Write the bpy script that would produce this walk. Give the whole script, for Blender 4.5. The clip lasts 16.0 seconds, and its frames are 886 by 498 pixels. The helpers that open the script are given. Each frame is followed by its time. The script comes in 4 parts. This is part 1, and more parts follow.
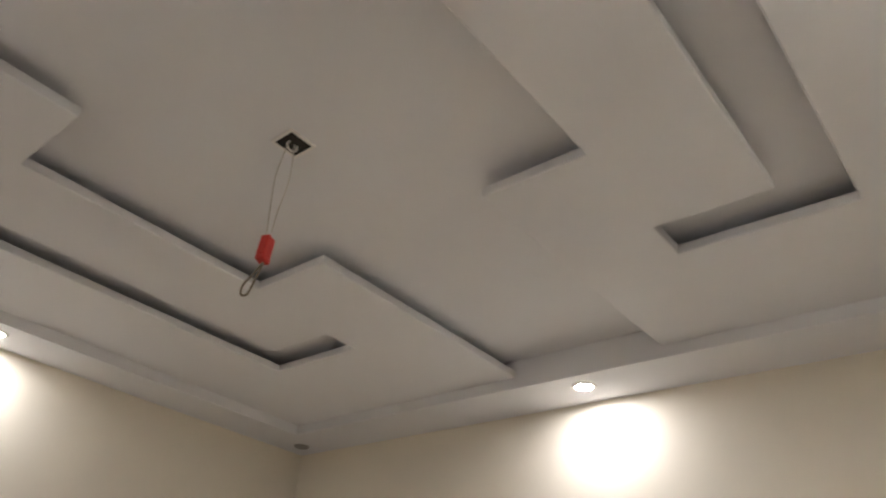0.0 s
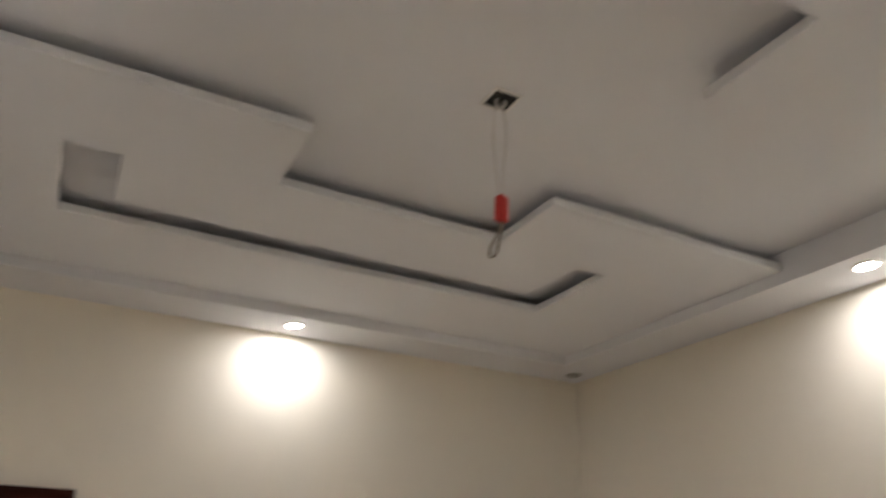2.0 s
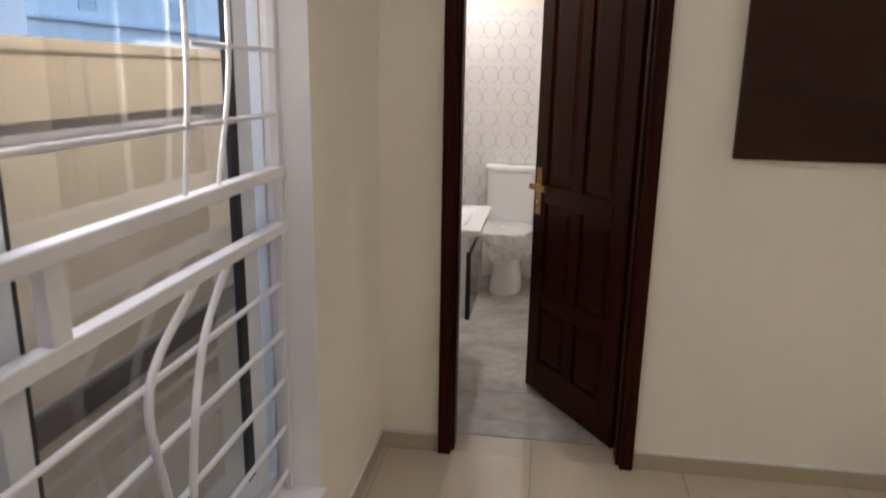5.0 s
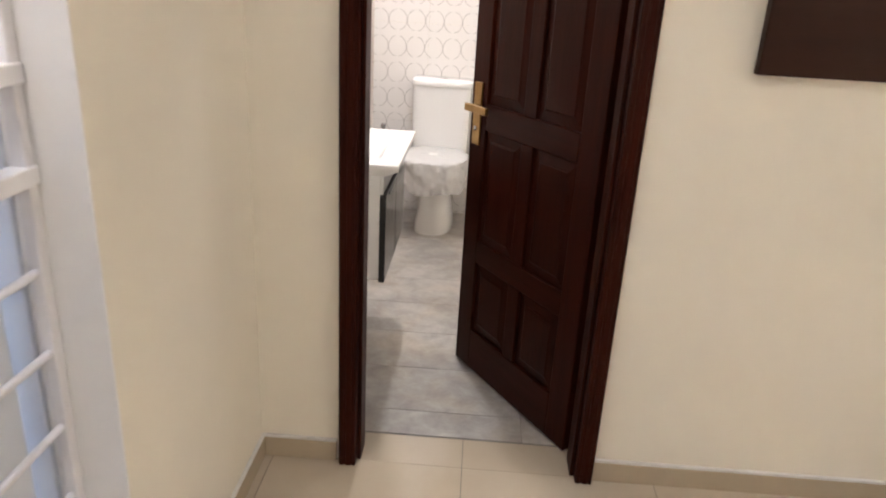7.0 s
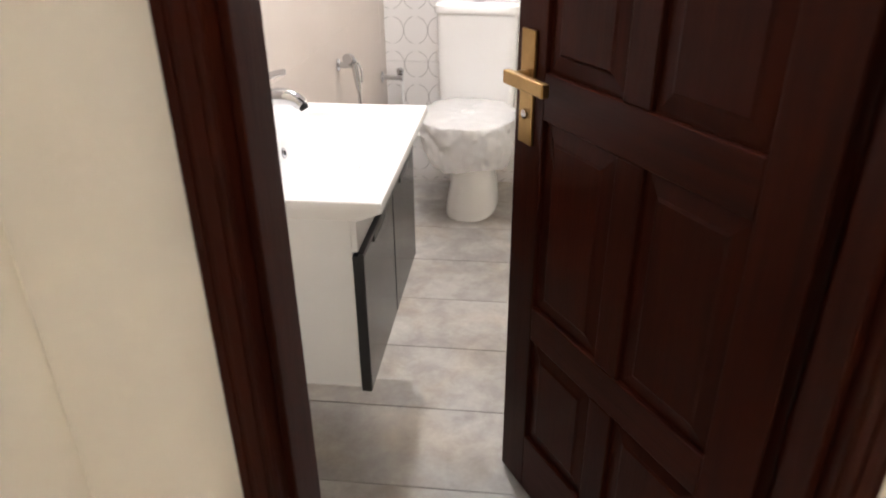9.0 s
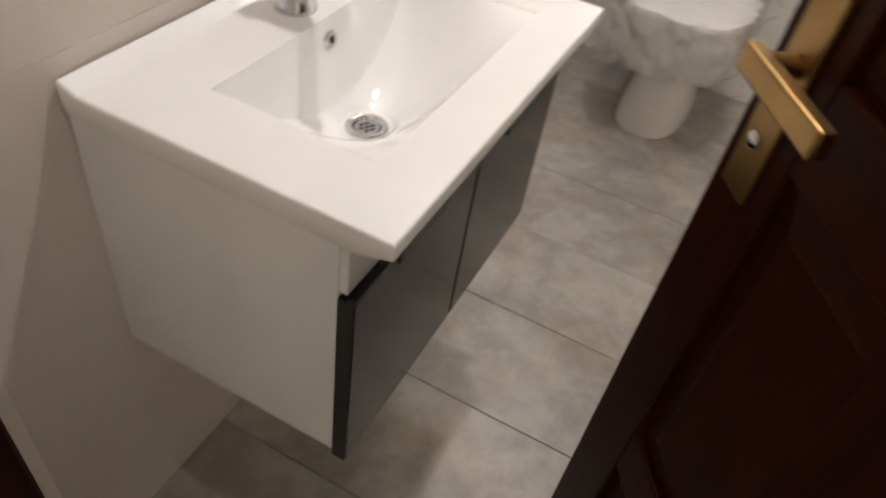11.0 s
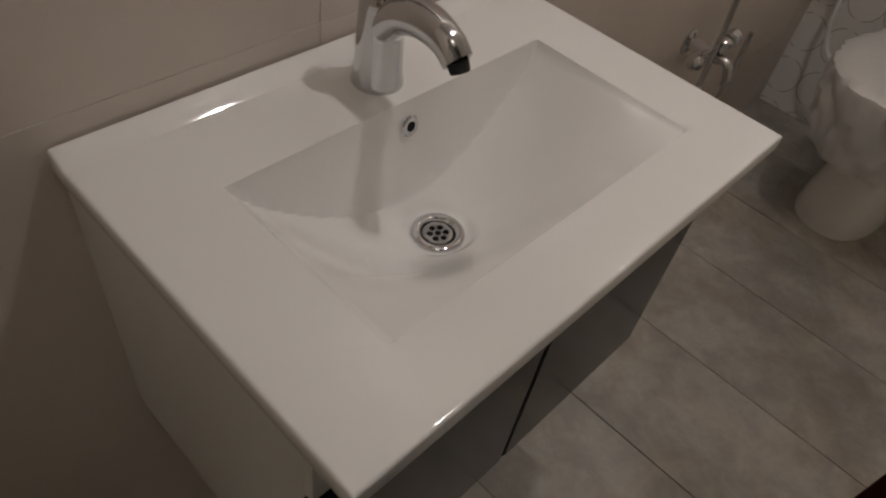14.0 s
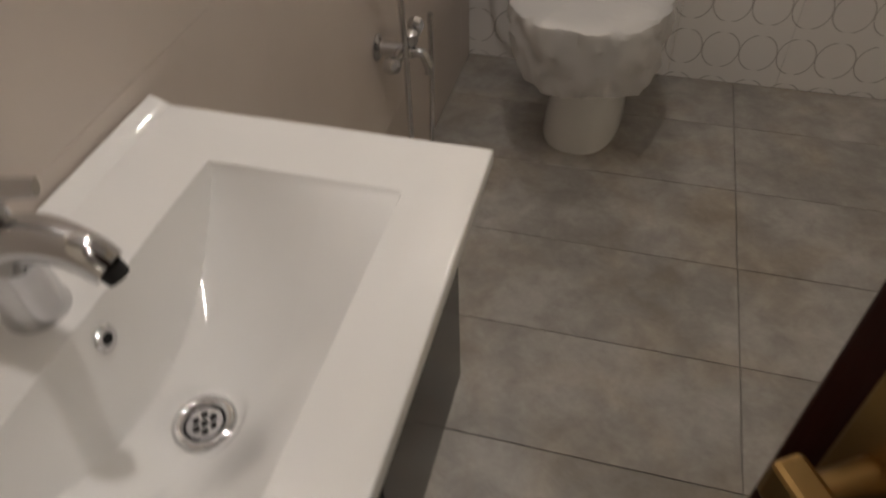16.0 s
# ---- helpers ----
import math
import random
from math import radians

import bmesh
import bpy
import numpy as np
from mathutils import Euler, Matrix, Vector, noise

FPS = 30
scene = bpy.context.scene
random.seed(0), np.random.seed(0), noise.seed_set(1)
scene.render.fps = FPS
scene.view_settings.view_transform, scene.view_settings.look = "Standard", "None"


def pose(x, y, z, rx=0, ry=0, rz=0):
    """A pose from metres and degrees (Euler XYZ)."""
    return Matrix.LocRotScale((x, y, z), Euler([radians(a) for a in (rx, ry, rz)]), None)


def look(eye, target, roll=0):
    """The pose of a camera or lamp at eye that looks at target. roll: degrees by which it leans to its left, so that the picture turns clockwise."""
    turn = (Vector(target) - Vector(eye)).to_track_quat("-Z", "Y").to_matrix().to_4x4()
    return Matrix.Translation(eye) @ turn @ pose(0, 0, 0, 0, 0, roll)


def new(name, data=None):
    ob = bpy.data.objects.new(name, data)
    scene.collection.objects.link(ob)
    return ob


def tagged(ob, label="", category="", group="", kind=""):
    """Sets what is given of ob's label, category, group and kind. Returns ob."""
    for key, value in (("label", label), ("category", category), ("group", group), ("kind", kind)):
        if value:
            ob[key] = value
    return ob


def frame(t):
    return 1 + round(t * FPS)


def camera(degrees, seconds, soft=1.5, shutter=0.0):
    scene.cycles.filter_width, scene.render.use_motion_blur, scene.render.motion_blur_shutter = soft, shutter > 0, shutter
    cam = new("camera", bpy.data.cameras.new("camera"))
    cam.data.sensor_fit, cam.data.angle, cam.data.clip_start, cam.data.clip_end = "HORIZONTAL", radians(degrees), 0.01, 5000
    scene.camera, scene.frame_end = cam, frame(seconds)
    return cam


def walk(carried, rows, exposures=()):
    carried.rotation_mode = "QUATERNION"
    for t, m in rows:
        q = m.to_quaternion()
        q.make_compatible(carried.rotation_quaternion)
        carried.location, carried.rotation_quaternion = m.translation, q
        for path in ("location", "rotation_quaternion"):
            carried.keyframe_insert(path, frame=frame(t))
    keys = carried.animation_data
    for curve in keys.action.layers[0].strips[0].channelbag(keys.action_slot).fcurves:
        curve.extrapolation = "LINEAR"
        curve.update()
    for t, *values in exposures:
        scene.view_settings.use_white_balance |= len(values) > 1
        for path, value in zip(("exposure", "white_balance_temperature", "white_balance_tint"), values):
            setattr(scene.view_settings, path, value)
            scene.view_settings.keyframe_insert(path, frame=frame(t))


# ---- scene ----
# ---- camera and walk ----
cam = camera(64.2, 16.0, soft=2.0, shutter=0.5)
PATH = [
    (0, (1.01, -3.072, 1.842), (2.262, -1.93, 2.904), 5.4),
    (0.5, (0.987, -3.088, 1.818), (2.31, -2.039, 2.89), 3.3),
    (1, (1.002, -3.12, 1.834), (2.291, -2.015, 2.892), 1.2),
    (1.5, (0.971, -3.107, 1.844), (2.13, -1.824, 2.848), 0.1),
    (2, (0.96, -3.094, 1.867), (1.793, -1.483, 2.709), 1.4),
    (2.5, (0.886, -3.055, 1.8), (1.452, -1.275, 2.516), 1.3),
    (3, (0.851, -2.999, 1.819), (1.137, -1.075, 2.281), 1.4),
    (3.5, (0.714, -2.920, 1.761), (0.861, -0.938, 1.977), 0.3),
    (4, (0.622, -2.867, 1.612), (0.528, -0.871, 1.665), -0.1),
    (4.2, (0.630, -2.852, 1.600), (0.424, -0.867, 1.514), -0.9),
    (6.3, (0.629, -2.166, 1.445), (0.39, -0.29, 0.792), 2.9),
    (6.5, (0.607, -2.106, 1.456), (0.42, -0.227, 0.797), 2.3),
    (7, (0.604, -1.855, 1.429), (0.537, 0.017, 0.728), 3.2),
    (7.5, (0.623, -1.561, 1.414), (0.487, 0.276, 0.635), 1.4),
    (8, (0.617, -1.303, 1.415), (0.472, 0.517, 0.6), 1.1),
    (8.2, (0.613, -1.183, 1.401), (0.473, 0.639, 0.588), -0.5),
    (10.3, (0.597, -0.099, 1.325), (0.217, 1.404, 0.062), 2.7),
    (10.5, (0.607, -0.058, 1.31), (0.185, 1.406, 0.014), 3.2),
    (11, (0.557, 0.035, 1.295), (0.054, 1.389, -0.088), 10.2),
    (11.5, (0.54, 0.15, 1.301), (-0.043, 1.173, -0.315), 16.0),
    (12, (0.473, 0.211, 1.268), (-0.088, 1.181, -0.388), 19.6),
    (12.5, (0.442, 0.239, 1.273), (-0.155, 1.202, -0.375), 20.6),
    (13, (0.467, 0.265, 1.266), (-0.218, 1.274, -0.319), 18.0),
    (13.5, (0.457, 0.292, 1.291), (-0.225, 1.315, -0.286), 17.0),
    (14, (0.491, 0.316, 1.292), (-0.336, 1.408, -0.166), 10.7),
    (14.5, (0.485, 0.33, 1.289), (-0.284, 1.473, -0.161), 8.9),
    (15, (0.473, 0.364, 1.286), (-0.119, 1.569, -0.196), 9.9),
    (15.5, (0.484, 0.42, 1.287), (0.075, 1.694, -0.199), 8.0),
    (16, (0.476, 0.484, 1.316), (0.07, 1.817, -0.119), -2.6),
]

EXPOSURES = [(0, 1.95, 5900, 13), (1.0, 1.88, 5900, 13), (2.0, 1.86, 5900, 13), (2.5, 1.78, 5900, 13), (3.5, 0.90, 5950, 13), (4.2, 1.46, 5750, 13),
             (6.3, 2.60, 6100, 15), (7, 2.91, 5900, 14), (8.2, 3.14, 5700, 13), (10.3, 2.46, 6100, 13), (11, 2.14, 6150, 13), (12, 1.87, 6300, 13),
             (13, 1.17, 6400, 13), (14, 0.73, 6350, 14), (15, 0.70, 6450, 14), (16, 1.14, 6400, 13)]
walk(cam, [(t, look(eye, target, roll)) for t, eye, target, roll in PATH], EXPOSURES)

# ---- world and sun ----
world = bpy.data.worlds.new("world")
scene.world = world
world.use_nodes = True
wn = world.node_tree.nodes
sky = wn.new("ShaderNodeTexSky")
sky.sky_type = "NISHITA"
sky.sun_disc = False
sky.sun_elevation = radians(17)
sky.sun_rotation = radians(-80)
sky.dust_density = 3.5
wn["Background"].inputs["Strength"].default_value = 0.15
world.node_tree.links.new(sky.outputs[0], wn["Background"].inputs["Color"])

sun_data = bpy.data.lights.new("sun", "SUN")
sun_data.energy = 0.8
sun_data.angle = radians(12)
sun_data.color = (1.0, 0.98, 0.96)
sun = new("sun", sun_data)
sun.matrix_world = look((-20, 3.5, 4.3), (0, 0, 0))

WARM = (1.0, 0.82, 0.62)


def lamp(name, at, aim, watts, size, color, cone=None):
    """A downlight's bulb or an added fill: a spot with a cone, or a small disc."""
    if cone:
        d = bpy.data.lights.new(name, "SPOT")
        d.spot_size, d.spot_blend, d.shadow_soft_size = radians(cone), 1.0, size
    else:
        d = bpy.data.lights.new(name, "AREA")
        d.shape, d.size = "DISK", size
    d.energy, d.color = watts, color
    ob = new(name, d)
    ob.matrix_world = look(at, aim)
    return ob


STRIP_LAMP = 2.849
SPOTS = [(1.75, -0.155), (3.245, -1.815), (0.16, -1.815), (1.75, -3.53)]
WATTS = [0.8, 0.85, 0.9, 1.6]
for (sx, sy), watts in zip(SPOTS, WATTS):
    lamp("downlight_bulb", (sx, sy, STRIP_LAMP), (sx, sy, 0), watts, 0.085, (1.0, 0.96, 0.91))
BATH_SPOTS = [(0.70, 0.34), (0.36, 1.27), (0.13, 2.26)]
for (sx, sy), watts in zip(BATH_SPOTS, (0.55, 2.9, 1.05)):
    lamp("downlight_bulb", (sx, sy, 2.409), (sx, sy, 0), watts, 0.080, (1.0, 0.94, 0.87))
# unseen fill lamp with no fixture, added to brighten the corridor
lamp("corridor_fill", (4.3, -0.8, 2.8), (4.3, -0.8, 0), 15, 0.2, (1.0, 0.92, 0.82))


# ---- materials ----
def material(name, color, rough=0.5, metal=0.0, vary=0.0, scale=4.0, fine=0.0, fine_scale=90.0, bump=0.0,
             tint=None, coat=0.0, stretch=(1, 1, 1), rand=0.0, ior=1.5, spec=0.5):
    """A surface with broad stains and fine grain on real-world coordinates."""
    m = bpy.data.materials.new(name)
    m.use_nodes = True
    n, l = m.node_tree.nodes, m.node_tree.links
    b = n["Principled BSDF"]
    b.inputs["Roughness"].default_value = rough
    b.inputs["Metallic"].default_value = metal
    b.inputs["Coat Weight"].default_value = coat
    b.inputs["Coat Roughness"].default_value = 0.08
    b.inputs["IOR"].default_value = ior
    b.inputs["Specular IOR Level"].default_value = spec
    co = n.new("ShaderNodeNewGeometry")
    mp = n.new("ShaderNodeMapping")
    mp.inputs["Scale"].default_value = stretch
    l.new(co.outputs["Position"], mp.inputs["Vector"])
    big = n.new("ShaderNodeTexNoise")
    big.inputs["Scale"].default_value, big.inputs["Detail"].default_value = scale, 6
    big.inputs["Roughness"].default_value = 0.6
    l.new(mp.outputs[0], big.inputs["Vector"])
    small = n.new("ShaderNodeTexNoise")
    small.inputs["Scale"].default_value, small.inputs["Detail"].default_value = fine_scale, 4
    l.new(mp.outputs[0], small.inputs["Vector"])
    dark = tint or tuple(c * 0.6 for c in color)
    mix = n.new("ShaderNodeMix")
    mix.data_type = "RGBA"
    mix.inputs["A"].default_value = (*color, 1)
    mix.inputs["B"].default_value = (*dark, 1)
    amount = n.new("ShaderNodeMath")
    amount.operation = "MULTIPLY_ADD"
    ramp = n.new("ShaderNodeMapRange")
    ramp.inputs["From Min"].default_value, ramp.inputs["From Max"].default_value = 0.35, 0.7
    ramp.inputs["To Max"].default_value = vary
    l.new(big.outputs["Fac"], ramp.inputs["Value"])
    amount.inputs[1].default_value = fine
    l.new(small.outputs["Fac"], amount.inputs[0])
    l.new(ramp.outputs["Result"], amount.inputs[2])
    fac = amount.outputs[0]
    if rand:
        info = n.new("ShaderNodeObjectInfo")
        add = n.new("ShaderNodeMath")
        add.operation = "MULTIPLY_ADD"
        add.inputs[1].default_value = rand
        l.new(info.outputs["Random"], add.inputs[0])
        l.new(fac, add.inputs[2])
        fac = add.outputs[0]
    l.new(fac, mix.inputs["Factor"])
    l.new(mix.outputs["Result"], b.inputs["Base Color"])
    rr = n.new("ShaderNodeMapRange")
    rr.inputs["To Min"].default_value = max(0.0, rough - 0.06)
    rr.inputs["To Max"].default_value = min(1.0, rough + 0.08)
    l.new(big.outputs["Fac"], rr.inputs["Value"])
    l.new(rr.outputs["Result"], b.inputs["Roughness"])
    if bump:
        bp = n.new("ShaderNodeBump")
        bp.inputs["Strength"].default_value = bump
        bp.inputs["Distance"].default_value = 0.002
        l.new(small.outputs["Fac"], bp.inputs["Height"])
        l.new(bp.outputs["Normal"], b.inputs["Normal"])
    return m


def emitter(name, color, strength):
    m = bpy.data.materials.new(name)
    m.use_nodes = True
    b = m.node_tree.nodes["Principled BSDF"]
    b.inputs["Base Color"].default_value = (0.9, 0.9, 0.9, 1)
    b.inputs["Emission Color"].default_value = (*color, 1)
    b.inputs["Emission Strength"].default_value = strength
    return m


def glassy(name, rough=0.0, color=(1, 1, 1), ior=1.45):
    m = bpy.data.materials.new(name)
    m.use_nodes = True
    b = m.node_tree.nodes["Principled BSDF"]
    b.inputs["Base Color"].default_value = (*color, 1)
    b.inputs["Transmission Weight"].default_value = 1.0
    b.inputs["Roughness"].default_value = rough
    b.inputs["IOR"].default_value = ior
    return m


M_WALL = material("cream wall paint", (0.80, 0.740, 0.625), 0.55, vary=0.25, scale=1.1, fine=0.06, fine_scale=160, bump=0.12, tint=(0.73, 0.67, 0.56))
M_CEIL = material("white ceiling plaster", (0.75, 0.755, 0.79), 0.8, vary=0.12, scale=1.6, fine=0.05, fine_scale=120, bump=0.1, tint=(0.62, 0.60, 0.58))
M_TRIM = material("white trim paint", (0.82, 0.80, 0.78), 0.45, vary=0.1, scale=6, fine=0.05)
M_WOOD = material("dark stained wood", (0.040, 0.0062, 0.0020), 0.42, vary=0.7, scale=3.0, fine=0.35, fine_scale=26, bump=0.25,
                  tint=(0.014, 0.0027, 0.0011), spec=0.10, stretch=(9, 9, 0.7))
M_WOODH = material("dark stained wood crosswise", (0.040, 0.0062, 0.0020), 0.42, vary=0.7, scale=3.0, fine=0.35, fine_scale=26, bump=0.25,
                   tint=(0.014, 0.0027, 0.0011), spec=0.10, stretch=(0.7, 0.7, 9))
M_BOARD = material("dark veneer board", (0.036, 0.0105, 0.0040), 0.5, spec=0.2, vary=0.6, scale=2.0, fine=0.4, fine_scale=22, bump=0.2,
                   tint=(0.014, 0.005, 0.003), stretch=(0.6, 1, 8))
M_FLOOR = material("polished beige floor tile", (0.50, 0.43, 0.335), 0.10, vary=0.35, scale=2.5, fine=0.15, fine_scale=45, tint=(0.44, 0.35, 0.24), rand=0.12)
M_SKIRT = material("beige skirting tile", (0.47, 0.39, 0.28), 0.2, vary=0.3, scale=3, fine=0.1, fine_scale=45, tint=(0.38, 0.30, 0.21))
M_GROUT = material("grey cement grout", (0.25, 0.228, 0.20), 0.9, vary=0.4, scale=20, fine=0.3, bump=0.4)
M_GROUTW = material("white grout", (0.72, 0.70, 0.66), 0.8, vary=0.3, scale=20, fine=0.2, bump=0.3)
M_BATHWALL = material("cream glazed wall tile", (0.66, 0.59, 0.53), 0.42, vary=0.4, scale=2.2, fine=0.08, fine_scale=30, tint=(0.58, 0.50, 0.44), rand=0.06)
M_CERAMIC = material("white glazed ceramic", (0.86, 0.85, 0.83), 0.045, vary=0.04, scale=3, fine=0.02, coat=0.3)
M_GLOSSWHITE = material("white gloss lacquer", (0.80, 0.80, 0.79), 0.16, vary=0.06, scale=4, fine=0.03)
M_GREYDOOR = material("grey gloss laminate", (0.022, 0.021, 0.023), 0.14, vary=0.3, scale=6, fine=0.2, fine_scale=200, coat=0.0, spec=0.26)
M_BLACK = material("black plastic profile", (0.012, 0.012, 0.013), 0.4, vary=0.2, scale=12, fine=0.2)
# near-black painted as shade inside hollows; also colours the tap nozzle
M_DARK = material("painted hollow shade and dark nozzle", (0.008, 0.008, 0.008), 0.8, vary=0.2, scale=12)
M_CHROME = material("polished chrome", (0.62, 0.62, 0.63), 0.07, metal=1.0, vary=0.1, scale=30)
M_STRAIN = material("satin strainer steel", (0.46, 0.46, 0.47), 0.30, metal=0.85, vary=0.15, scale=60)
M_BRASS = material("antique brass", (0.36, 0.22, 0.08), 0.33, metal=1.0, vary=0.4, scale=30, fine=0.2)
M_ALU = material("white coated aluminium", (0.66, 0.68, 0.72), 0.38, vary=0.12, scale=8, fine=0.05)
M_GRILL = material("white enamelled steel", (0.76, 0.74, 0.75), 0.38, vary=0.15, scale=14, fine=0.1, fine_scale=200, bump=0.2)
M_RUBBER = material("black rubber gasket", (0.02, 0.02, 0.022), 0.7, vary=0.2, scale=20)
M_RED = material("red plastic", (0.55, 0.030, 0.022), 0.4, vary=0.2, scale=40)
M_WIRE = material("wire insulation", (0.16, 0.13, 0.09), 0.5, vary=0.2, scale=40)
M_WIREW = material("pale wire insulation", (0.62, 0.60, 0.58), 0.5, vary=0.2, scale=40)
M_HOSE = material("white plastic hose", (0.74, 0.73, 0.70), 0.4, vary=0.1, scale=30)
M_OUTWALL = material("weathered yellow render", (0.33, 0.30, 0.245), 0.85, vary=0.5, scale=1.6, fine=0.2, fine_scale=60, bump=0.4, tint=(0.26, 0.23, 0.18))
M_OUTBAND = material("dark band", (0.07, 0.062, 0.058), 0.8, vary=0.4, scale=4, fine=0.2, bump=0.3)
M_PAVE = material("grey paving", (0.26, 0.235, 0.18), 0.8, vary=0.5, scale=3, fine=0.3, fine_scale=60, bump=0.4, rand=0.2)
M_GROUND = material("dusty ground", (0.24, 0.21, 0.17), 0.95, vary=0.5, scale=0.4, fine=0.3, fine_scale=8, bump=0.3)
# both house tones are lightened, with the distance haze in the colour
M_HOUSE = material("hazed pale blue house paint", (0.70, 0.76, 0.82), 0.8, vary=0.3, scale=0.5, fine=0.1, fine_scale=4)
M_HOUSED = material("hazed blue grey house paint", (0.56, 0.63, 0.71), 0.8, vary=0.3, scale=0.5, fine=0.1, fine_scale=4)
M_PANEGLASS = glassy("clear window glass")
M_FROST = glassy("frosted glass", 0.35, (0.85, 0.92, 1.0))
M_LED = emitter("lit downlight lens", (1.0, 0.90, 0.75), 30.0)
M_OFF = material("unlit lens", (0.30, 0.29, 0.28), 0.4, vary=0.1, scale=20)


def bath_floor_material():
    """Grey cement-look porcelain: broad clouds, torn mid-size patches and pale flecks."""
    m = material("grey cement porcelain", (0.36, 0.34, 0.31), 0.36, bump=0.10, fine_scale=60)
    n, l = m.node_tree.nodes, m.node_tree.links
    b = n["Principled BSDF"]
    geo, info = n.new("ShaderNodeNewGeometry"), n.new("ShaderNodeObjectInfo")
    shift = n.new("ShaderNodeVectorMath")
    shift.operation = "MULTIPLY_ADD"
    shift.inputs[1].default_value = (7.0, 3.0, 5.0)
    l.new(info.outputs["Random"], shift.inputs[0]), l.new(geo.outputs["Position"], shift.inputs[2])
    layers = []
    for scale, detail, rough, warp in ((3.4, 5, 0.55, 0.25), (13.0, 7, 0.62, 0.35), (60.0, 4, 0.6, 0.2)):
        t = n.new("ShaderNodeTexNoise")
        t.inputs["Scale"].default_value, t.inputs["Detail"].default_value = scale, detail
        t.inputs["Roughness"].default_value, t.inputs["Distortion"].default_value = rough, warp
        l.new(shift.outputs[0], t.inputs["Vector"])
        layers.append(t.outputs["Fac"])

    def mixed(a, c, w):
        k = n.new("ShaderNodeMath")
        k.operation = "MULTIPLY_ADD"
        k.inputs[1].default_value = w
        l.new(c, k.inputs[0])
        if isinstance(a, float):
            k.inputs[2].default_value = a
        else:
            l.new(a, k.inputs[2])
        return k.outputs[0]

    total = mixed(mixed(mixed(0.0, layers[0], 0.46), layers[1], 0.44), layers[2], 0.10)
    ramp = n.new("ShaderNodeValToRGB")
    cr = ramp.color_ramp
    cr.elements[0].position, cr.elements[0].color = 0.36, (0.235, 0.217, 0.197, 1)
    cr.elements[1].position, cr.elements[1].color = 0.65, (0.46, 0.435, 0.400, 1)
    mid = cr.elements.new(0.49)
    mid.color = (0.325, 0.303, 0.276, 1)
    mid2 = cr.elements.new(0.56)
    mid2.color = (0.385, 0.362, 0.330, 1)
    l.new(total, ramp.inputs["Fac"])
    warm = n.new("ShaderNodeTexNoise")
    warm.inputs["Scale"].default_value, warm.inputs["Detail"].default_value, warm.inputs["Distortion"].default_value = 4.0, 6, 0.6
    l.new(geo.outputs["Position"], warm.inputs["Vector"])
    wr = n.new("ShaderNodeMapRange")
    wr.inputs["From Min"].default_value, wr.inputs["From Max"].default_value = 0.46, 0.66
    l.new(warm.outputs["Fac"], wr.inputs["Value"])
    rust = n.new("ShaderNodeMix")
    rust.data_type, rust.blend_type = "RGBA", "MULTIPLY"
    rust.inputs["B"].default_value = (1.0, 0.93, 0.84, 1)
    l.new(wr.outputs["Result"], rust.inputs["Factor"])
    l.new(ramp.outputs["Color"], rust.inputs["A"])
    l.new(rust.outputs["Result"], b.inputs["Base Color"])
    return m


M_BATHFLOOR = bath_floor_material()


def trellis_material():
    """White glazed tile with thin grey arcs meeting back to back, in rows."""
    m = material("white trellis tile", (0.78, 0.75, 0.72), 0.20, vary=0.1, scale=3, fine=0.03, tint=(0.70, 0.66, 0.62))
    n, l = m.node_tree.nodes, m.node_tree.links
    b = n["Principled BSDF"]
    base = b.inputs["Base Color"].links[0].from_socket
    geo = n.new("ShaderNodeNewGeometry")
    sep = n.new("ShaderNodeSeparateXYZ")
    l.new(geo.outputs["Position"], sep.inputs[0])

    def calc(op, a, c=None, d=None):
        node = n.new("ShaderNodeMath")
        node.operation = op
        for i, v in enumerate((a, c, d)):
            if v is None:
                continue
            if isinstance(v, (int, float)):
                node.inputs[i].default_value = v
            else:
                l.new(v, node.inputs[i])
        return node.outputs[0]

    PX, PZ = 0.113, 0.157
    fx = calc("SUBTRACT", calc("FRACT", calc("DIVIDE", calc("ADD", sep.outputs["X"], 5.052), PX)), 0.5)
    fz = calc("SUBTRACT", calc("FRACT", calc("DIVIDE", calc("ADD", sep.outputs["Z"], 5.1445), PZ)), 0.5)
    ux, uz = calc("MULTIPLY", fx, PX), calc("MULTIPLY", fz, PZ)
    tall = calc("MULTIPLY", uz, 0.90)
    r = calc("SQRT", calc("ADD", calc("MULTIPLY", ux, ux), calc("MULTIPLY", tall, tall)))
    ring = calc("ABSOLUTE", calc("SUBTRACT", r, 0.0556))
    line = calc("MULTIPLY", calc("SUBTRACT", 0.0022, ring), 700.0)
    node = n.new("ShaderNodeClamp")
    l.new(line, node.inputs["Value"])
    keep = calc("LESS_THAN", calc("ABSOLUTE", uz), 0.0600)
    mask = calc("MULTIPLY", node.outputs[0], keep)
    mix = n.new("ShaderNodeMix")
    mix.data_type = "RGBA"
    l.new(mask, mix.inputs["Factor"])
    l.new(base, mix.inputs["A"])
    mix.inputs["B"].default_value = (0.40, 0.37, 0.345, 1)
    l.new(mix.outputs["Result"], b.inputs["Base Color"])
    bp = n.new("ShaderNodeBump")
    bp.inputs["Strength"].default_value, bp.inputs["Distance"].default_value = 0.5, 0.002
    l.new(mask, bp.inputs["Height"])
    l.new(bp.outputs["Normal"], b.inputs["Normal"])
    return m


M_TRELLIS = trellis_material()


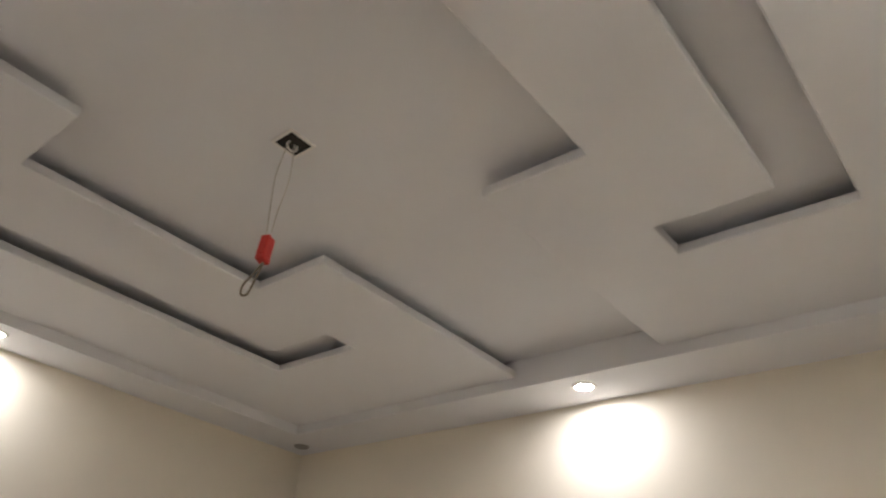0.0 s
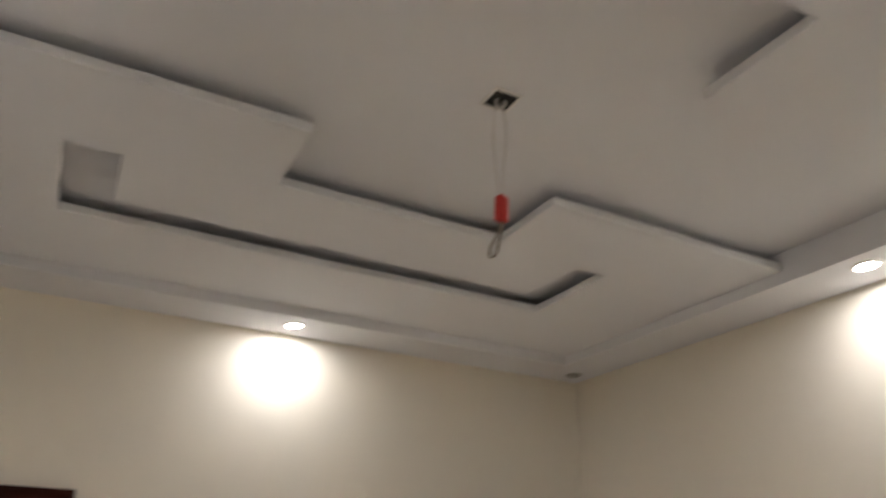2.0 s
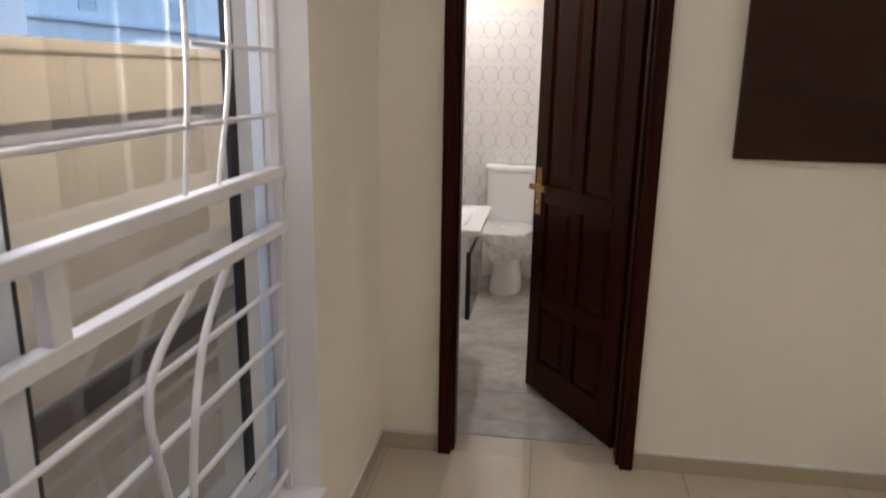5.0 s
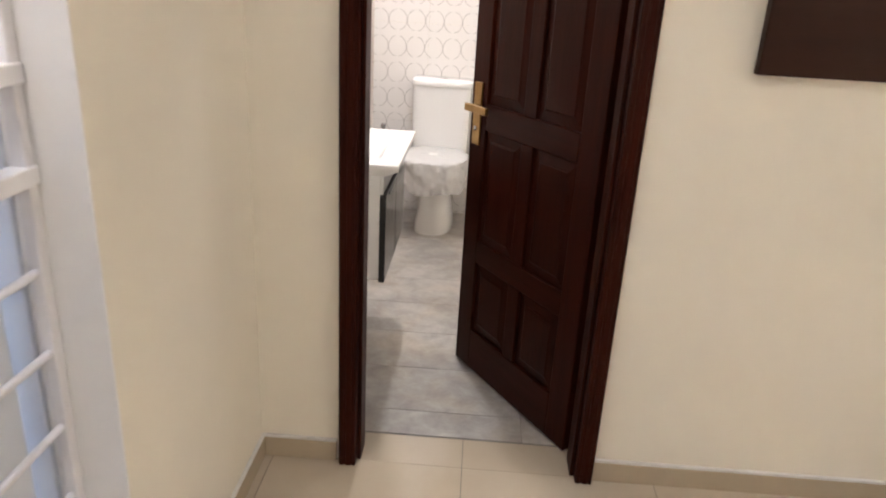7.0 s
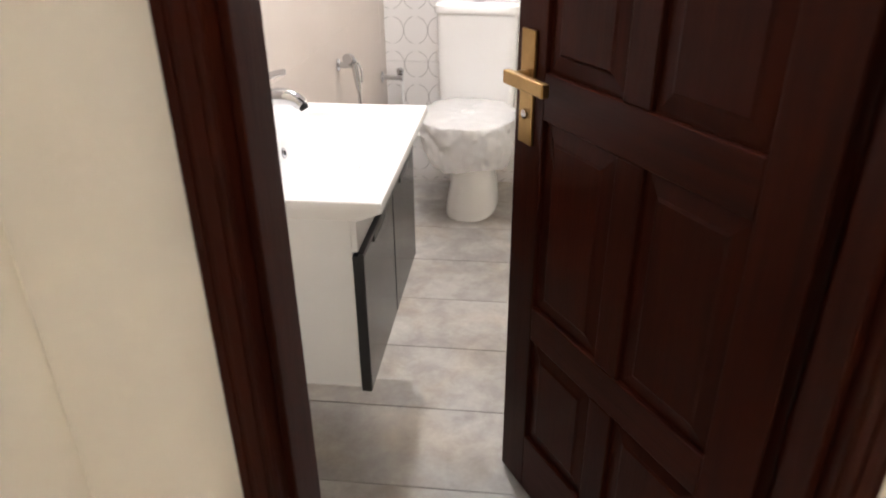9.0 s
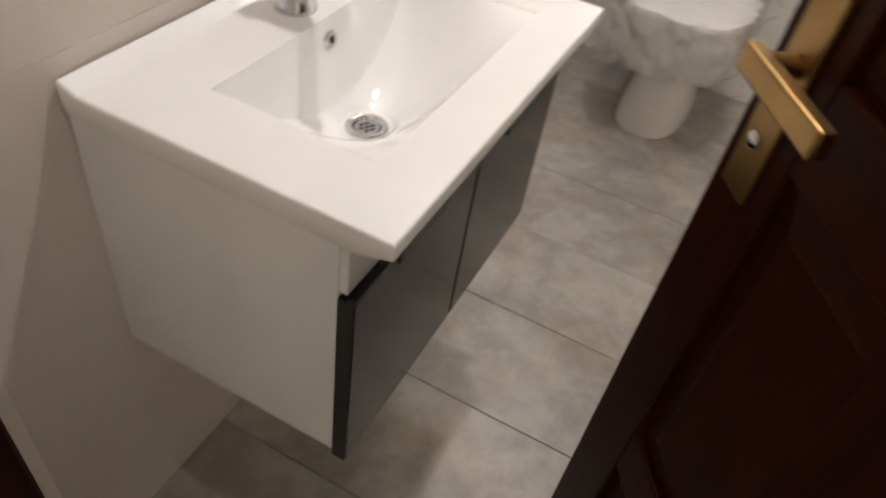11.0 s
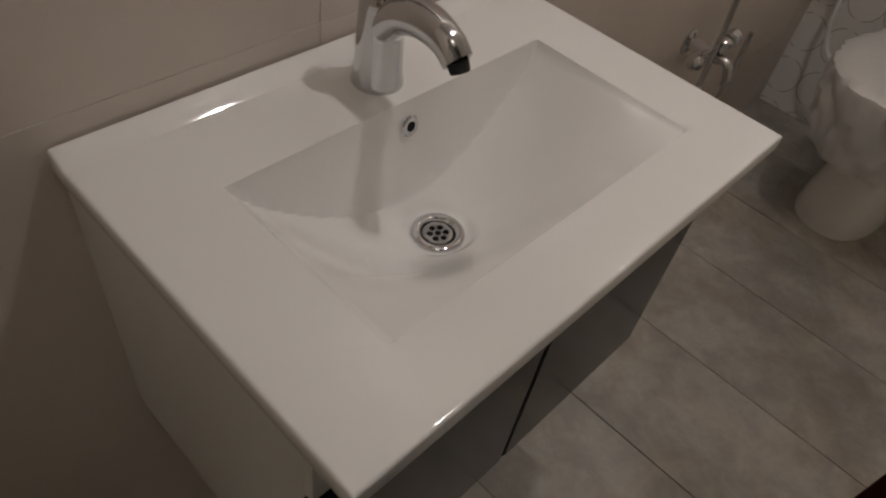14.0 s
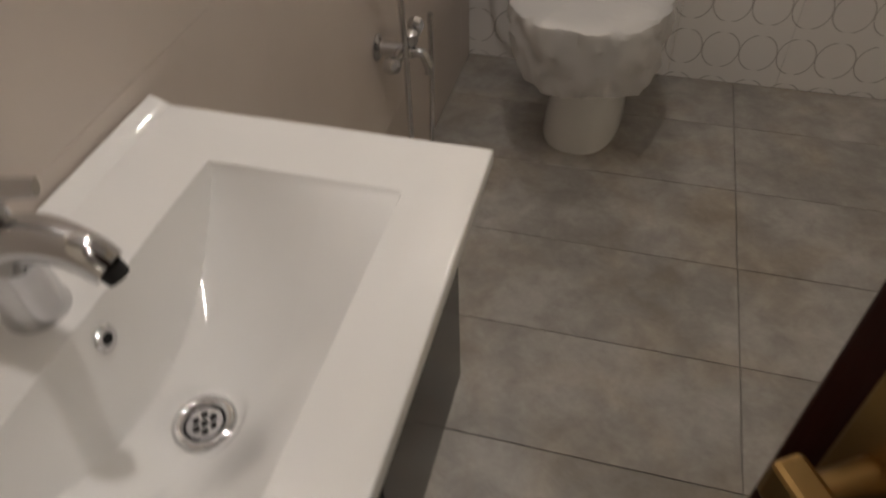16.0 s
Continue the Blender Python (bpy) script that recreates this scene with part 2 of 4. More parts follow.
def film_material(name, haze, see=0.55):
    """Crumpled packing film."""
    m = bpy.data.materials.new(name)
    m.use_nodes = True
    n, l = m.node_tree.nodes, m.node_tree.links
    out = n["Material Output"]
    gl = n.new("ShaderNodeBsdfGlossy")
    gl.inputs["Roughness"].default_value = 0.12
    tr = n.new("ShaderNodeBsdfTransparent")
    tr.inputs["Color"].default_value = (0.93, 0.92, 0.91, 1)
    df = n.new("ShaderNodeBsdfDiffuse")
    df.inputs["Color"].default_value = (*haze, 1)
    a, c = n.new("ShaderNodeMixShader"), n.new("ShaderNodeMixShader")
    a.inputs[0].default_value, c.inputs[0].default_value = see, 0.20
    l.new(tr.outputs[0], a.inputs[1]), l.new(df.outputs[0], a.inputs[2])
    l.new(a.outputs[0], c.inputs[1]), l.new(gl.outputs[0], c.inputs[2])
    l.new(c.outputs[0], out.inputs["Surface"])
    return m


M_FILM = film_material("crumpled clear film", (0.88, 0.87, 0.85), 0.52)
M_FILMB = film_material("crumpled brownish film", (0.33, 0.27, 0.21), 0.7)


# ---- mesh helpers ----
def mesh_object(name, bm, mat, smooth=None):
    me = bpy.data.meshes.new(name)
    bm.normal_update()
    bm.to_mesh(me)
    bm.free()
    for m in (mat if isinstance(mat, (list, tuple)) else [mat]):
        me.materials.append(m)
    if smooth is not None:
        for p in me.polygons:
            p.use_smooth = True
        me.set_sharp_from_angle(angle=radians(smooth))
    return new(name, me)


def part(name, bm, mat, parent=None, label="", smooth=None):
    ob = mesh_object(name, bm, mat, smooth)
    if parent is not None:
        ob.parent = parent
    if label:
        tagged(ob, label)
    return ob


def thing(name, label, category, group="", at=(0, 0, 0)):
    ob = new(name)
    ob.empty_display_size = 0.1
    ob.location = at
    return tagged(ob, label, category, group)


def add_box(bm, lo, hi, bevel=0.0, seg=2, m=None):
    r = bmesh.ops.create_cube(bm, size=1.0)
    vs = r["verts"]
    c = [(a + b) / 2 for a, b in zip(lo, hi)]
    s = [b - a for a, b in zip(lo, hi)]
    for v in vs:
        v.co = Vector((v.co.x * s[0] + c[0], v.co.y * s[1] + c[1], v.co.z * s[2] + c[2]))
    if bevel:
        es = list({e for v in vs for e in v.link_edges})
        out = bmesh.ops.bevel(bm, geom=es, offset=bevel, segments=seg, affect="EDGES", profile=0.5)
        vs = list({v for f in out["faces"] for v in f.verts} | {v for v in vs if v.is_valid})
    if m is not None:
        bmesh.ops.transform(bm, matrix=m, verts=vs)
    return vs


def box(lo, hi, bevel=0.0, seg=2, m=None):
    bm = bmesh.new()
    add_box(bm, lo, hi, bevel, seg, m)
    return bm


def boxes(items, bevel=0.0):
    bm = bmesh.new()
    for lo, hi in items:
        add_box(bm, lo, hi, bevel)
    return bm


def lathe(profile, seg=32, m=None, caps=True):
    """Turn (radius, height) pairs round z."""
    bm = bmesh.new()
    rings = []
    for r, z in profile:
        rings.append([bm.verts.new((r * math.cos(2 * math.pi * i / seg), r * math.sin(2 * math.pi * i / seg), z)) for i in range(seg)])
    for a, b in zip(rings, rings[1:]):
        for i in range(seg):
            j = (i + 1) % seg
            bm.faces.new((a[i], a[j], b[j], b[i]))
    if caps:
        bm.faces.new(rings[0][::-1])
        bm.faces.new(rings[-1])
    bmesh.ops.recalc_face_normals(bm, faces=bm.faces)
    if m is not None:
        bmesh.ops.transform(bm, matrix=m, verts=bm.verts)
    return bm


def smooth_path(pts, n=8):
    """Catmull-Rom through points."""
    pts = [Vector(p) for p in pts]
    ext = [2 * pts[0] - pts[1]] + pts + [2 * pts[-1] - pts[-2]]
    out = []
    for i in range(1, len(ext) - 2):
        p0, p1, p2, p3 = ext[i - 1:i + 3]
        for k in range(n):
            t = k / n
            out.append(0.5 * ((2 * p1) + (p2 - p0) * t + (2 * p0 - 5 * p1 + 4 * p2 - p3) * t * t + (3 * p1 - p0 - 3 * p2 + p3) * t ** 3))
    out.append(pts[-1])
    return out


def tube(pts, radius, seg=10, n=8, flat=1.0):
    """A swept tube; radius may be a list, one for each given point."""
    path = smooth_path(pts, n) if n > 1 else [Vector(p) for p in pts]
    bm = bmesh.new()
    rings = []
    side = None
    for i, p in enumerate(path):
        d = (path[min(i + 1, len(path) - 1)] - path[max(i - 1, 0)]).normalized()
        if side is None:
            side = d.orthogonal().normalized()
        side = (side - d * side.dot(d)).normalized()
        up = d.cross(side)
        if isinstance(radius, (list, tuple)):
            q = i / (len(path) - 1) * (len(radius) - 1)
            k = min(int(q), len(radius) - 2)
            r = radius[k] + (radius[k + 1] - radius[k]) * (q - k)
        else:
            r = radius
        rings.append([bm.verts.new(p + side * (r * math.cos(2 * math.pi * j / seg)) + up * (r * flat * math.sin(2 * math.pi * j / seg))) for j in range(seg)])
    for a, b in zip(rings, rings[1:]):
        for i in range(seg):
            j = (i + 1) % seg
            bm.faces.new((a[i], a[j], b[j], b[i]))
    bm.faces.new(rings[0][::-1])
    bm.faces.new(rings[-1])
    bmesh.ops.recalc_face_normals(bm, faces=bm.faces)
    return bm


def loft(sections, seg=40):
    """Sections (z, cx, half width, y front, y back, power): a rounded outline at each height."""
    bm = bmesh.new()
    rings = []
    for z, cx, hw, yf, yb, pw in sections:
        cy, hy = (yf + yb) / 2, (yb - yf) / 2
        ring = []
        for i in range(seg):
            a = 2 * math.pi * i / seg
            c, s = math.cos(a), math.sin(a)
            ring.append(bm.verts.new((cx + hw * math.copysign(abs(c) ** (2 / pw), c), cy + hy * math.copysign(abs(s) ** (2 / pw), s), z)))
        rings.append(ring)
    for a, b in zip(rings, rings[1:]):
        for i in range(seg):
            j = (i + 1) % seg
            bm.faces.new((a[i], a[j], b[j], b[i]))
    bm.faces.new(rings[0][::-1])
    bm.faces.new(rings[-1])
    bmesh.ops.recalc_face_normals(bm, faces=bm.faces)
    return bm


def structure(name, bm, mat, label, category, smooth=None):
    return tagged(mesh_object(name, bm, mat, smooth), label, category, kind="structure")


# ---- the large structure ----
RX, BY = 3.41, -3.68          # bedroom: x 0..RX, y BY..0
STRIP, FIELD, UPPER, TRENCH = 2.860, 2.906, 2.976, 2.976
WT = 0.15                     # partition thickness
LIP = 0.028
BX0, BX1, BY1 = -0.057, 1.50, 2.66   # bathroom
BZ = 2.42
DX0, DX1, DZ = 0.262, 1.012, 2.105  # bathroom door opening in the wall
WY0, WY1, WZ0, WZ1 = -2.62, -0.80, 0.30, 2.145  # window

structure("wall_north", boxes([
    ((-0.27, 0, -0.05), (DX0, WT, 3.1)), ((DX1, 0, -0.05), (RX + 0.2, WT, 3.1)), ((DX0, 0, DZ), (DX1, WT, 3.1))]),
    M_WALL, "cream painted wall with a bathroom doorway and a dark board", "wall")
structure("wall_west", boxes([
    ((-0.23, BY - 0.15, -0.05), (0, WY0, 3.1)), ((-0.23, WY1, -0.05), (0, 0, 3.1)),
    ((-0.23, WY0, -0.05), (0, WY1, WZ0)), ((-0.23, WY0, WZ1), (0, WY1, 3.1))]),
    M_WALL, "cream painted outer wall with a grilled window", "wall")
EY0, EY1, EZ = -1.19, -0.285, 2.09
structure("wall_east", boxes([
    ((RX, BY - 0.15, -0.05), (RX + 0.15, EY0, 3.1)), ((RX, EY1, -0.05), (RX + 0.15, 0, 3.1)), ((RX, EY0, EZ), (RX + 0.15, EY1, 3.1))]),
    M_WALL, "cream painted wall with the entrance doorway", "wall")
structure("wall_south", box((0, BY - 0.15, -0.05), (RX, BY, 3.1)), M_WALL, "plain cream painted back wall", "wall")
VY0, VY1, VZ0, VZ1 = 1.64, 2.00, 1.64, 1.97
structure("wall_bath_west", boxes([
    ((-0.27, WT, -0.05), (BX0 - 0.008, VY0, 2.9)), ((-0.27, VY1, -0.05), (BX0 - 0.008, BY1 + 0.15, 2.9)),
    ((-0.27, VY0, -0.05), (BX0 - 0.008, VY1, VZ0)), ((-0.27, VY0, VZ1), (BX0 - 0.008, VY1, 2.9))]),
    M_WALL, "bathroom outer wall, cream paint above the tiles", "wall")
structure("wall_bath_north", box((BX0 - 0.008, BY1 + 0.008, -0.05), (BX1 + 0.15, BY1 + 0.15, 2.9)), M_WALL, "bathroom end wall, cream paint above the tiles", "wall")
structure("wall_bath_east", box((BX1, WT, -0.05), (BX1 + 0.15, BY1 + 0.008, 2.9)), M_WALL, "plain cream bathroom side wall", "wall")
structure("ceiling_bath", box((-0.27, WT, BZ), (BX1 + 0.15, BY1 + 0.15, BZ + 0.1)), M_CEIL, "flat white bathroom ceiling", "ceiling")
structure("roof_slab", box((-0.3, BY - 0.2, 3.1), (RX + 0.3, BY1 + 0.2, 3.2)), M_CEIL, "plain roof slab over the rooms", "roof")

# stepped plaster ceiling: a low border strip, a middle field, raised trenches and a raised cross
SW = 0.265
TX0, TX1, TY0, TY1 = 0.783, 2.630, -2.913, -0.745   # outer edge of the trenches
TW, TL = 0.150, 0.450
CX0, CX1, CY0, CY1 = 1.361, 2.128, -2.463, -1.258
AY0, AY1 = -2.169, -1.568


def ceiling_height(x, y):
    if x < SW or x > RX - SW or y > -SW or y < BY + SW:
        return STRIP
    if CX0 < x < CX1 and CY0 < y < CY1 or AY0 < y < AY1:
        return UPPER
    if TX0 < x < TX1 and TY0 < y < TY1:
        ends = y > TY1 - TW or y < TY0 + TW
        legs = (x < TX0 + TW or x > TX1 - TW) and (y > TY1 - TL or y < TY0 + TL)
        if ends or legs:
            return TRENCH
    return FIELD


def stepped_ceiling():
    """Thin plaster boards hung under a higher slab, open at their edges, inside a solid low border."""
    xs = sorted([0, SW, TX0, TX0 + TW, CX0, CX1, TX1 - TW, TX1, RX - SW, RX])
    ys = sorted([BY, BY + SW, TY0, TY0 + TW, TY0 + TL, CY0, AY0, AY1, CY1, TY1 - TL, TY1 - TW, TY1, -SW, 0])
    bm = bmesh.new()
    h = {}
    for i in range(len(xs) - 1):
        for j in range(len(ys) - 1):
            h[i, j] = ceiling_height((xs[i] + xs[i + 1]) / 2, (ys[j] + ys[j + 1]) / 2)
    for (i, j), z in h.items():
        if z >= UPPER:
            continue
        top = UPPER if z == STRIP else FIELD + LIP
        x0, x1, y0, y1 = xs[i], xs[i + 1], ys[j], ys[j + 1]
        bm.faces.new([bm.verts.new(p) for p in ((x0, y0, z), (x0, y1, z), (x1, y1, z), (x1, y0, z))])
        if z == FIELD:
            bm.faces.new([bm.verts.new(p) for p in ((x0, y0, top), (x1, y0, top), (x1, y1, top), (x0, y1, top))])
        for di, dj, a, c in ((1, 0, (x1, y0), (x1, y1)), (-1, 0, (x0, y1), (x0, y0)), (0, 1, (x1, y1), (x0, y1)), (0, -1, (x0, y0), (x1, y0))):
            o = h.get((i + di, j + dj), 9.0 if z == STRIP else z)
            if o != z and o < 9 and o > z:
                bm.faces.new([bm.verts.new(p) for p in ((*a, z), (*c, z), (*c, top), (*a, top))])
    bmesh.ops.remove_doubles(bm, verts=bm.verts, dist=1e-5)
    lips = [e for e in bm.edges if len(e.link_faces) == 2 and abs(e.verts[0].co.z - FIELD) < 1e-4 and abs(e.verts[1].co.z - FIELD) < 1e-4
            and any(abs(f.normal.z) < 0.1 for f in e.link_faces) and any(abs(f.normal.z) > 0.9 for f in e.link_faces)]
    bm.normal_update()
    bmesh.ops.bevel(bm, geom=lips, offset=0.004, segments=2, affect="EDGES", profile=0.5, clamp_overlap=True)
    add_box(bm, (0, BY, UPPER), (RX, 0, UPPER + 0.05))
    return bm


structure("ceiling", stepped_ceiling(), M_CEIL, "white stepped plaster ceiling with raised cross and trenches", "ceiling")

# floors: a bed of grout, tiles laid on it last in the file
floor_bed = structure("floor", boxes([((-0.25, BY - 0.15, -0.12), (RX + 0.2, 0.158, -0.004))]), M_GROUT, "polished beige tiled bedroom floor", "floor")
bath_bed = structure("floor_bath", box((-0.27, 0.158, -0.12), (BX1 + 0.15, BY1 + 0.15, -0.004)), M_GROUT, "grey cement-look tiled bathroom floor", "floor")

# corridor beyond the entrance doorway
structure("corridor_floor", box((RX + 0.2, -3.0, -0.12), (5.4, 1.0, -0.002)), M_FLOOR, "beige tiled corridor floor", "floor")
structure("corridor_wall", boxes([((5.2, -3.0, 0), (5.4, 1.0, 3.0)), ((RX + 0.15, 1.0, 0), (5.4, 1.15, 3.0)), ((RX + 0.15, -3.15, 0), (5.4, -3.0, 3.0))]),
          M_WALL, "cream corridor walls seen through the doorway", "wall")
structure("corridor_ceiling", box((RX + 0.15, -3.0, 3.0), (5.4, 1.0, 3.1)), M_CEIL, "flat white corridor ceiling", "ceiling")


# skirting tiles with a white grout bead on top
def skirting(name, lo, hi, axis):
    ob = structure(name, box(lo, hi, 0.002), M_SKIRT, "beige tile skirting with a white grout bead", "skirting")
    l2, h2 = list(lo), list(hi)
    l2[2], h2[2] = hi[2], hi[2] + 0.010
    part("grout_bead", box(l2, h2, 0.003), M_GROUTW, ob, "rough white grout bead")
    return ob


SK = 0.068
skirting("baseboard_1", (0.012, -0.012, 0), (0.238, -0.0005, SK), "x")
skirting("baseboard_2", (1.036, -0.012, 0), (RX - 0.012, -0.0005, SK), "x")
skirting("baseboard_3", (0.0005, BY + 0.012, 0), (0.012, -0.0005, SK), "y")
skirting("baseboard_4", (RX - 0.012, BY + 0.012, 0), (RX - 0.0005, -1.262, SK), "y")
skirting("baseboard_5", (0.012, BY + 0.0005, 0), (RX - 0.012, BY + 0.012, SK), "x")


# ---- doors ----
def door_frame(name, label, x0, x1, top, y0, y1, fw, m):
    """A frame round an opening in a wall along x, face at y0; m lays it into the room."""
    root = tagged(new(name), label, "door frame", kind="structure")
    root.matrix_world = m
    for nm, lo, hi in (("jamb", (x0, y0, 0), (x0 + fw, y1, top - fw)), ("jamb", (x1 - fw, y0, 0), (x1, y1, top - fw)), ("head", (x0, y0, top - fw), (x1, y1, top))):
        bm = box(lo, hi, 0.004)
        cross = nm == "head"
        for k, (a, b, d) in enumerate(((0.06, 0.30, 0.0025), (0.42, 0.74, 0.0025), (0.84, 0.96, 0.0025))):
            l2, h2 = list(lo), list(hi)
            ax = 2 if cross else 0
            w = hi[ax] - lo[ax]
            l2[ax], h2[ax] = lo[ax] + a * w, lo[ax] + b * w
            l2[1], h2[1] = y0 - d, y0 + 0.002
            add_box(bm, l2, h2, 0.002)
        part(nm, bm, M_WOODH if cross else M_WOOD, root)
    stop = [((x0 + fw, y1 - 0.125, 0), (x0 + fw + 0.012, y1 - 0.042, top - fw)), ((x1 - fw - 0.012, y1 - 0.125, 0), (x1 - fw, y1 - 0.042, top - fw))]
    for lo, hi in stop:
        part("stop", box(lo, hi, 0.002), M_WOOD, root)
    return root


def door_leaf(name, label, width, height, hinge, angle, handle_z, handed=1):
    """A panelled leaf, hinge edge at the origin, running along +x, thickness along y."""
    root = thing(name, label, "door", at=hinge)
    root.rotation_euler = (0, 0, radians(angle))
    th = 0.038
    st = 0.098
    mid0, mid1 = width / 2 - 0.033, width / 2 + 0.033
    rails = ((0.0, 0.165), (0.445, 0.53), (0.945, 1.035), (height - 0.115, height))
    part("core", box((0.002, -0.008, 0.004), (width - 0.002, 0.008, height - 0.004)), M_WOOD, root)
    for a, b in ((0, st), (width - st, width)):
        part("stile", box((a, -th / 2, 0), (b, th / 2, height), 0.003), M_WOOD, root)
    for a, b in rails:
        part("rail", box((st, -th / 2, a), (width - st, th / 2, b), 0.003), M_WOODH, root)
    for (_, a), (b, _) in zip(rails, rails[1:]):
        part("mullion", box((mid0, -th / 2, a), (mid1, th / 2, b), 0.003), M_WOOD, root)
        for x0, x1 in ((st, mid0), (mid1, width - st)):
            bm = bmesh.new()
            for sgn in (-1, 1):
                inset, deep, face = 0.040, 0.008, 0.0165
                g = 0.006
                outer = [(x0 + g, a + g), (x1 - g, a + g), (x1 - g, b - g), (x0 + g, b - g)]
                inner = [(x0 + inset, a + inset), (x1 - inset, a + inset), (x1 - inset, b - inset), (x0 + inset, b - inset)]
                mid = [(x0 + inset - 0.006, a + inset - 0.006), (x1 - inset + 0.006, a + inset - 0.006), (x1 - inset + 0.006, b - inset + 0.006), (x0 + inset - 0.006, b - inset + 0.006)]
                vo = [bm.verts.new((x, sgn * deep, z)) for x, z in outer]
                vm = [bm.verts.new((x, sgn * (face - 0.003), z)) for x, z in mid]
                vi = [bm.verts.new((x, sgn * face, z)) for x, z in inner]
                for k in range(4):
                    j = (k + 1) % 4
                    bm.faces.new((vo[k], vo[j], vm[j], vm[k]))
                    bm.faces.new((vm[k], vm[j], vi[j], vi[k]))
                bm.faces.new(vi)
            bmesh.ops.recalc_face_normals(bm, faces=bm.faces)
            part("panel", bm, M_WOOD, root)
    # lever handle on both faces
    for sgn in (-1, 1):
        f = sgn * th / 2
        plate = part("handle_plate", box((width - 0.070, min(f, f + sgn * 0.007), handle_z - 0.135), (width - 0.024, max(f, f + sgn * 0.007), handle_z + 0.085), 0.002), M_BRASS, root, "antique brass plate")
        part("spindle", lathe([(0.011, 0), (0.011, 0.045)], 16, pose(width - 0.047, f, handle_z, -90 * sgn if sgn > 0 else 90)), M_BRASS, plate, smooth=40)
        y0, y1 = sorted((f + sgn * 0.034, f + sgn * 0.050))
        part("lever", box((width - 0.165, y0, handle_z - 0.013), (width - 0.030, y1, handle_z + 0.013), 0.003), M_BRASS, plate, "square antique brass lever")
        part("keyhole", lathe([(0.009, 0), (0.009, 0.004), (0.006, 0.006)], 16, pose(width - 0.047, f + sgn * 0.007, handle_z - 0.075, -90 * sgn if sgn > 0 else 90)), M_CHROME, plate, "round lock cylinder", smooth=40)
    for hz in (0.22, 1.02, height - 0.22):
        part("hinge", lathe([(0.007, -0.045), (0.007, 0.045)], 12, pose(-0.004, -th / 2 + 0.001, hz)), M_BRASS, root, smooth=40)
    return root


door_frame("door_frame_1", "dark stained moulded wooden bathroom door frame", 0.248, 1.040, 2.13, -0.030, 0.128, 0.053, Matrix.Identity(4))
LEAF = 122.4
door_leaf("bathroom_door", "dark stained panelled wooden door standing ajar, brass lever", 0.700, 2.045, (0.978, 0.122, 0.012), LEAF, 1.02)
# pale solid strip added to imitate light reflected in the gap under the leaf
part_strip = tagged(mesh_object("gap_light_strip", box((0.01, -0.010, 0), (0.70, 0.010, 0.008), 0.002), M_ALU), "pale strip standing in for light reflected under the bathroom door", "seal", kind="structure")
part_strip.matrix_world = pose(0.978, 0.122, 0.0015, 0, 0, LEAF)

EAST = pose(RX, 0, 0, 0, 0, -90)
door_frame("door_frame_2", "dark stained moulded wooden entrance door frame", 0.232, 1.245, 2.13, -0.030, 0.150, 0.070, EAST)
door_leaf("entrance_door", "dark stained wooden entrance door standing wide open", 0.90, 2.055, (RX - 0.045, -0.330, 0.012), 183.0, 1.02)

# flat dark board on the wall
board = thing("wall_board", "plain dark brown veneered board fixed to the cream wall", "board")
part("panel", box((1.290, -0.034, 1.260), (2.298, -0.001, 1.896), 0.003), M_BOARD, board)
part("backing", box((1.32, -0.0010, 1.30), (2.26, 0.0, 1.88)), M_BLACK, board)


# ---- window, grille and outside ----
win = tagged(new("window_1"), "white aluminium sliding window with clear panes", "window", kind="structure")
FX = -0.165
for nm, lo, hi in (("window_frame", (FX - 0.035, WY1 - 0.012, WZ0), (FX + 0.035, WY1, WZ1)), ("window_frame", (FX - 0.035, WY0, WZ0), (FX + 0.035, WY0 + 0.035, WZ1)),
                   ("window_frame", (FX - 0.035, WY0 + 0.035, WZ1 - 0.090), (FX + 0.035, WY1 - 0.012, WZ1)), ("window_frame", (FX - 0.035, WY0 + 0.035, WZ0), (FX + 0.035, WY1 - 0.012, WZ0 + 0.045))):
    part(nm, box(lo, hi, 0.003), M_ALU, win)
MIDY = (WY0 + WY1) / 2 - 0.07
for (y0, y1, xo) in ((MIDY - 0.03, WY1 - 0.055, 0.012), (WY0 + 0.05, MIDY + 0.03, -0.014)):
    sash = part("sash", boxes([((FX + xo - 0.011, y0, WZ0 + 0.045), (FX + xo + 0.011, y0 + 0.055, WZ1 - 0.090)), ((FX + xo - 0.011, y1 - 0.085, WZ0 + 0.045), (FX + xo + 0.011, y1, WZ1 - 0.090)),
                               ((FX + xo - 0.011, y0 + 0.055, WZ1 - 0.185), (FX + xo + 0.011, y1 - 0.085, WZ1 - 0.090)), ((FX + xo - 0.011, y0 + 0.055, WZ0 + 0.045), (FX + xo + 0.011, y1 - 0.085, WZ0 + 0.115))], 0.002), M_ALU, win)
    for ya, yb in ((y0 + 0.055, y0 + 0.068), (y1 - 0.125, y1 - 0.085)):
        part("gasket", box((FX + xo - 0.008, ya, WZ0 + 0.115), (FX + xo + 0.008, yb, WZ1 - 0.185)), M_RUBBER, sash)
    pane = part("pane", box((FX + xo - 0.002, y0 + 0.05, WZ0 + 0.10), (FX + xo + 0.002, y1 - 0.08, WZ1 - 0.180)), M_PANEGLASS, sash)
    pane.visible_shadow = False
part("window_sill", box((-0.235, WY0, WZ0 - 0.02), (0.02, WY1, WZ0 + 0.003), 0.003), M_TRIM, win)
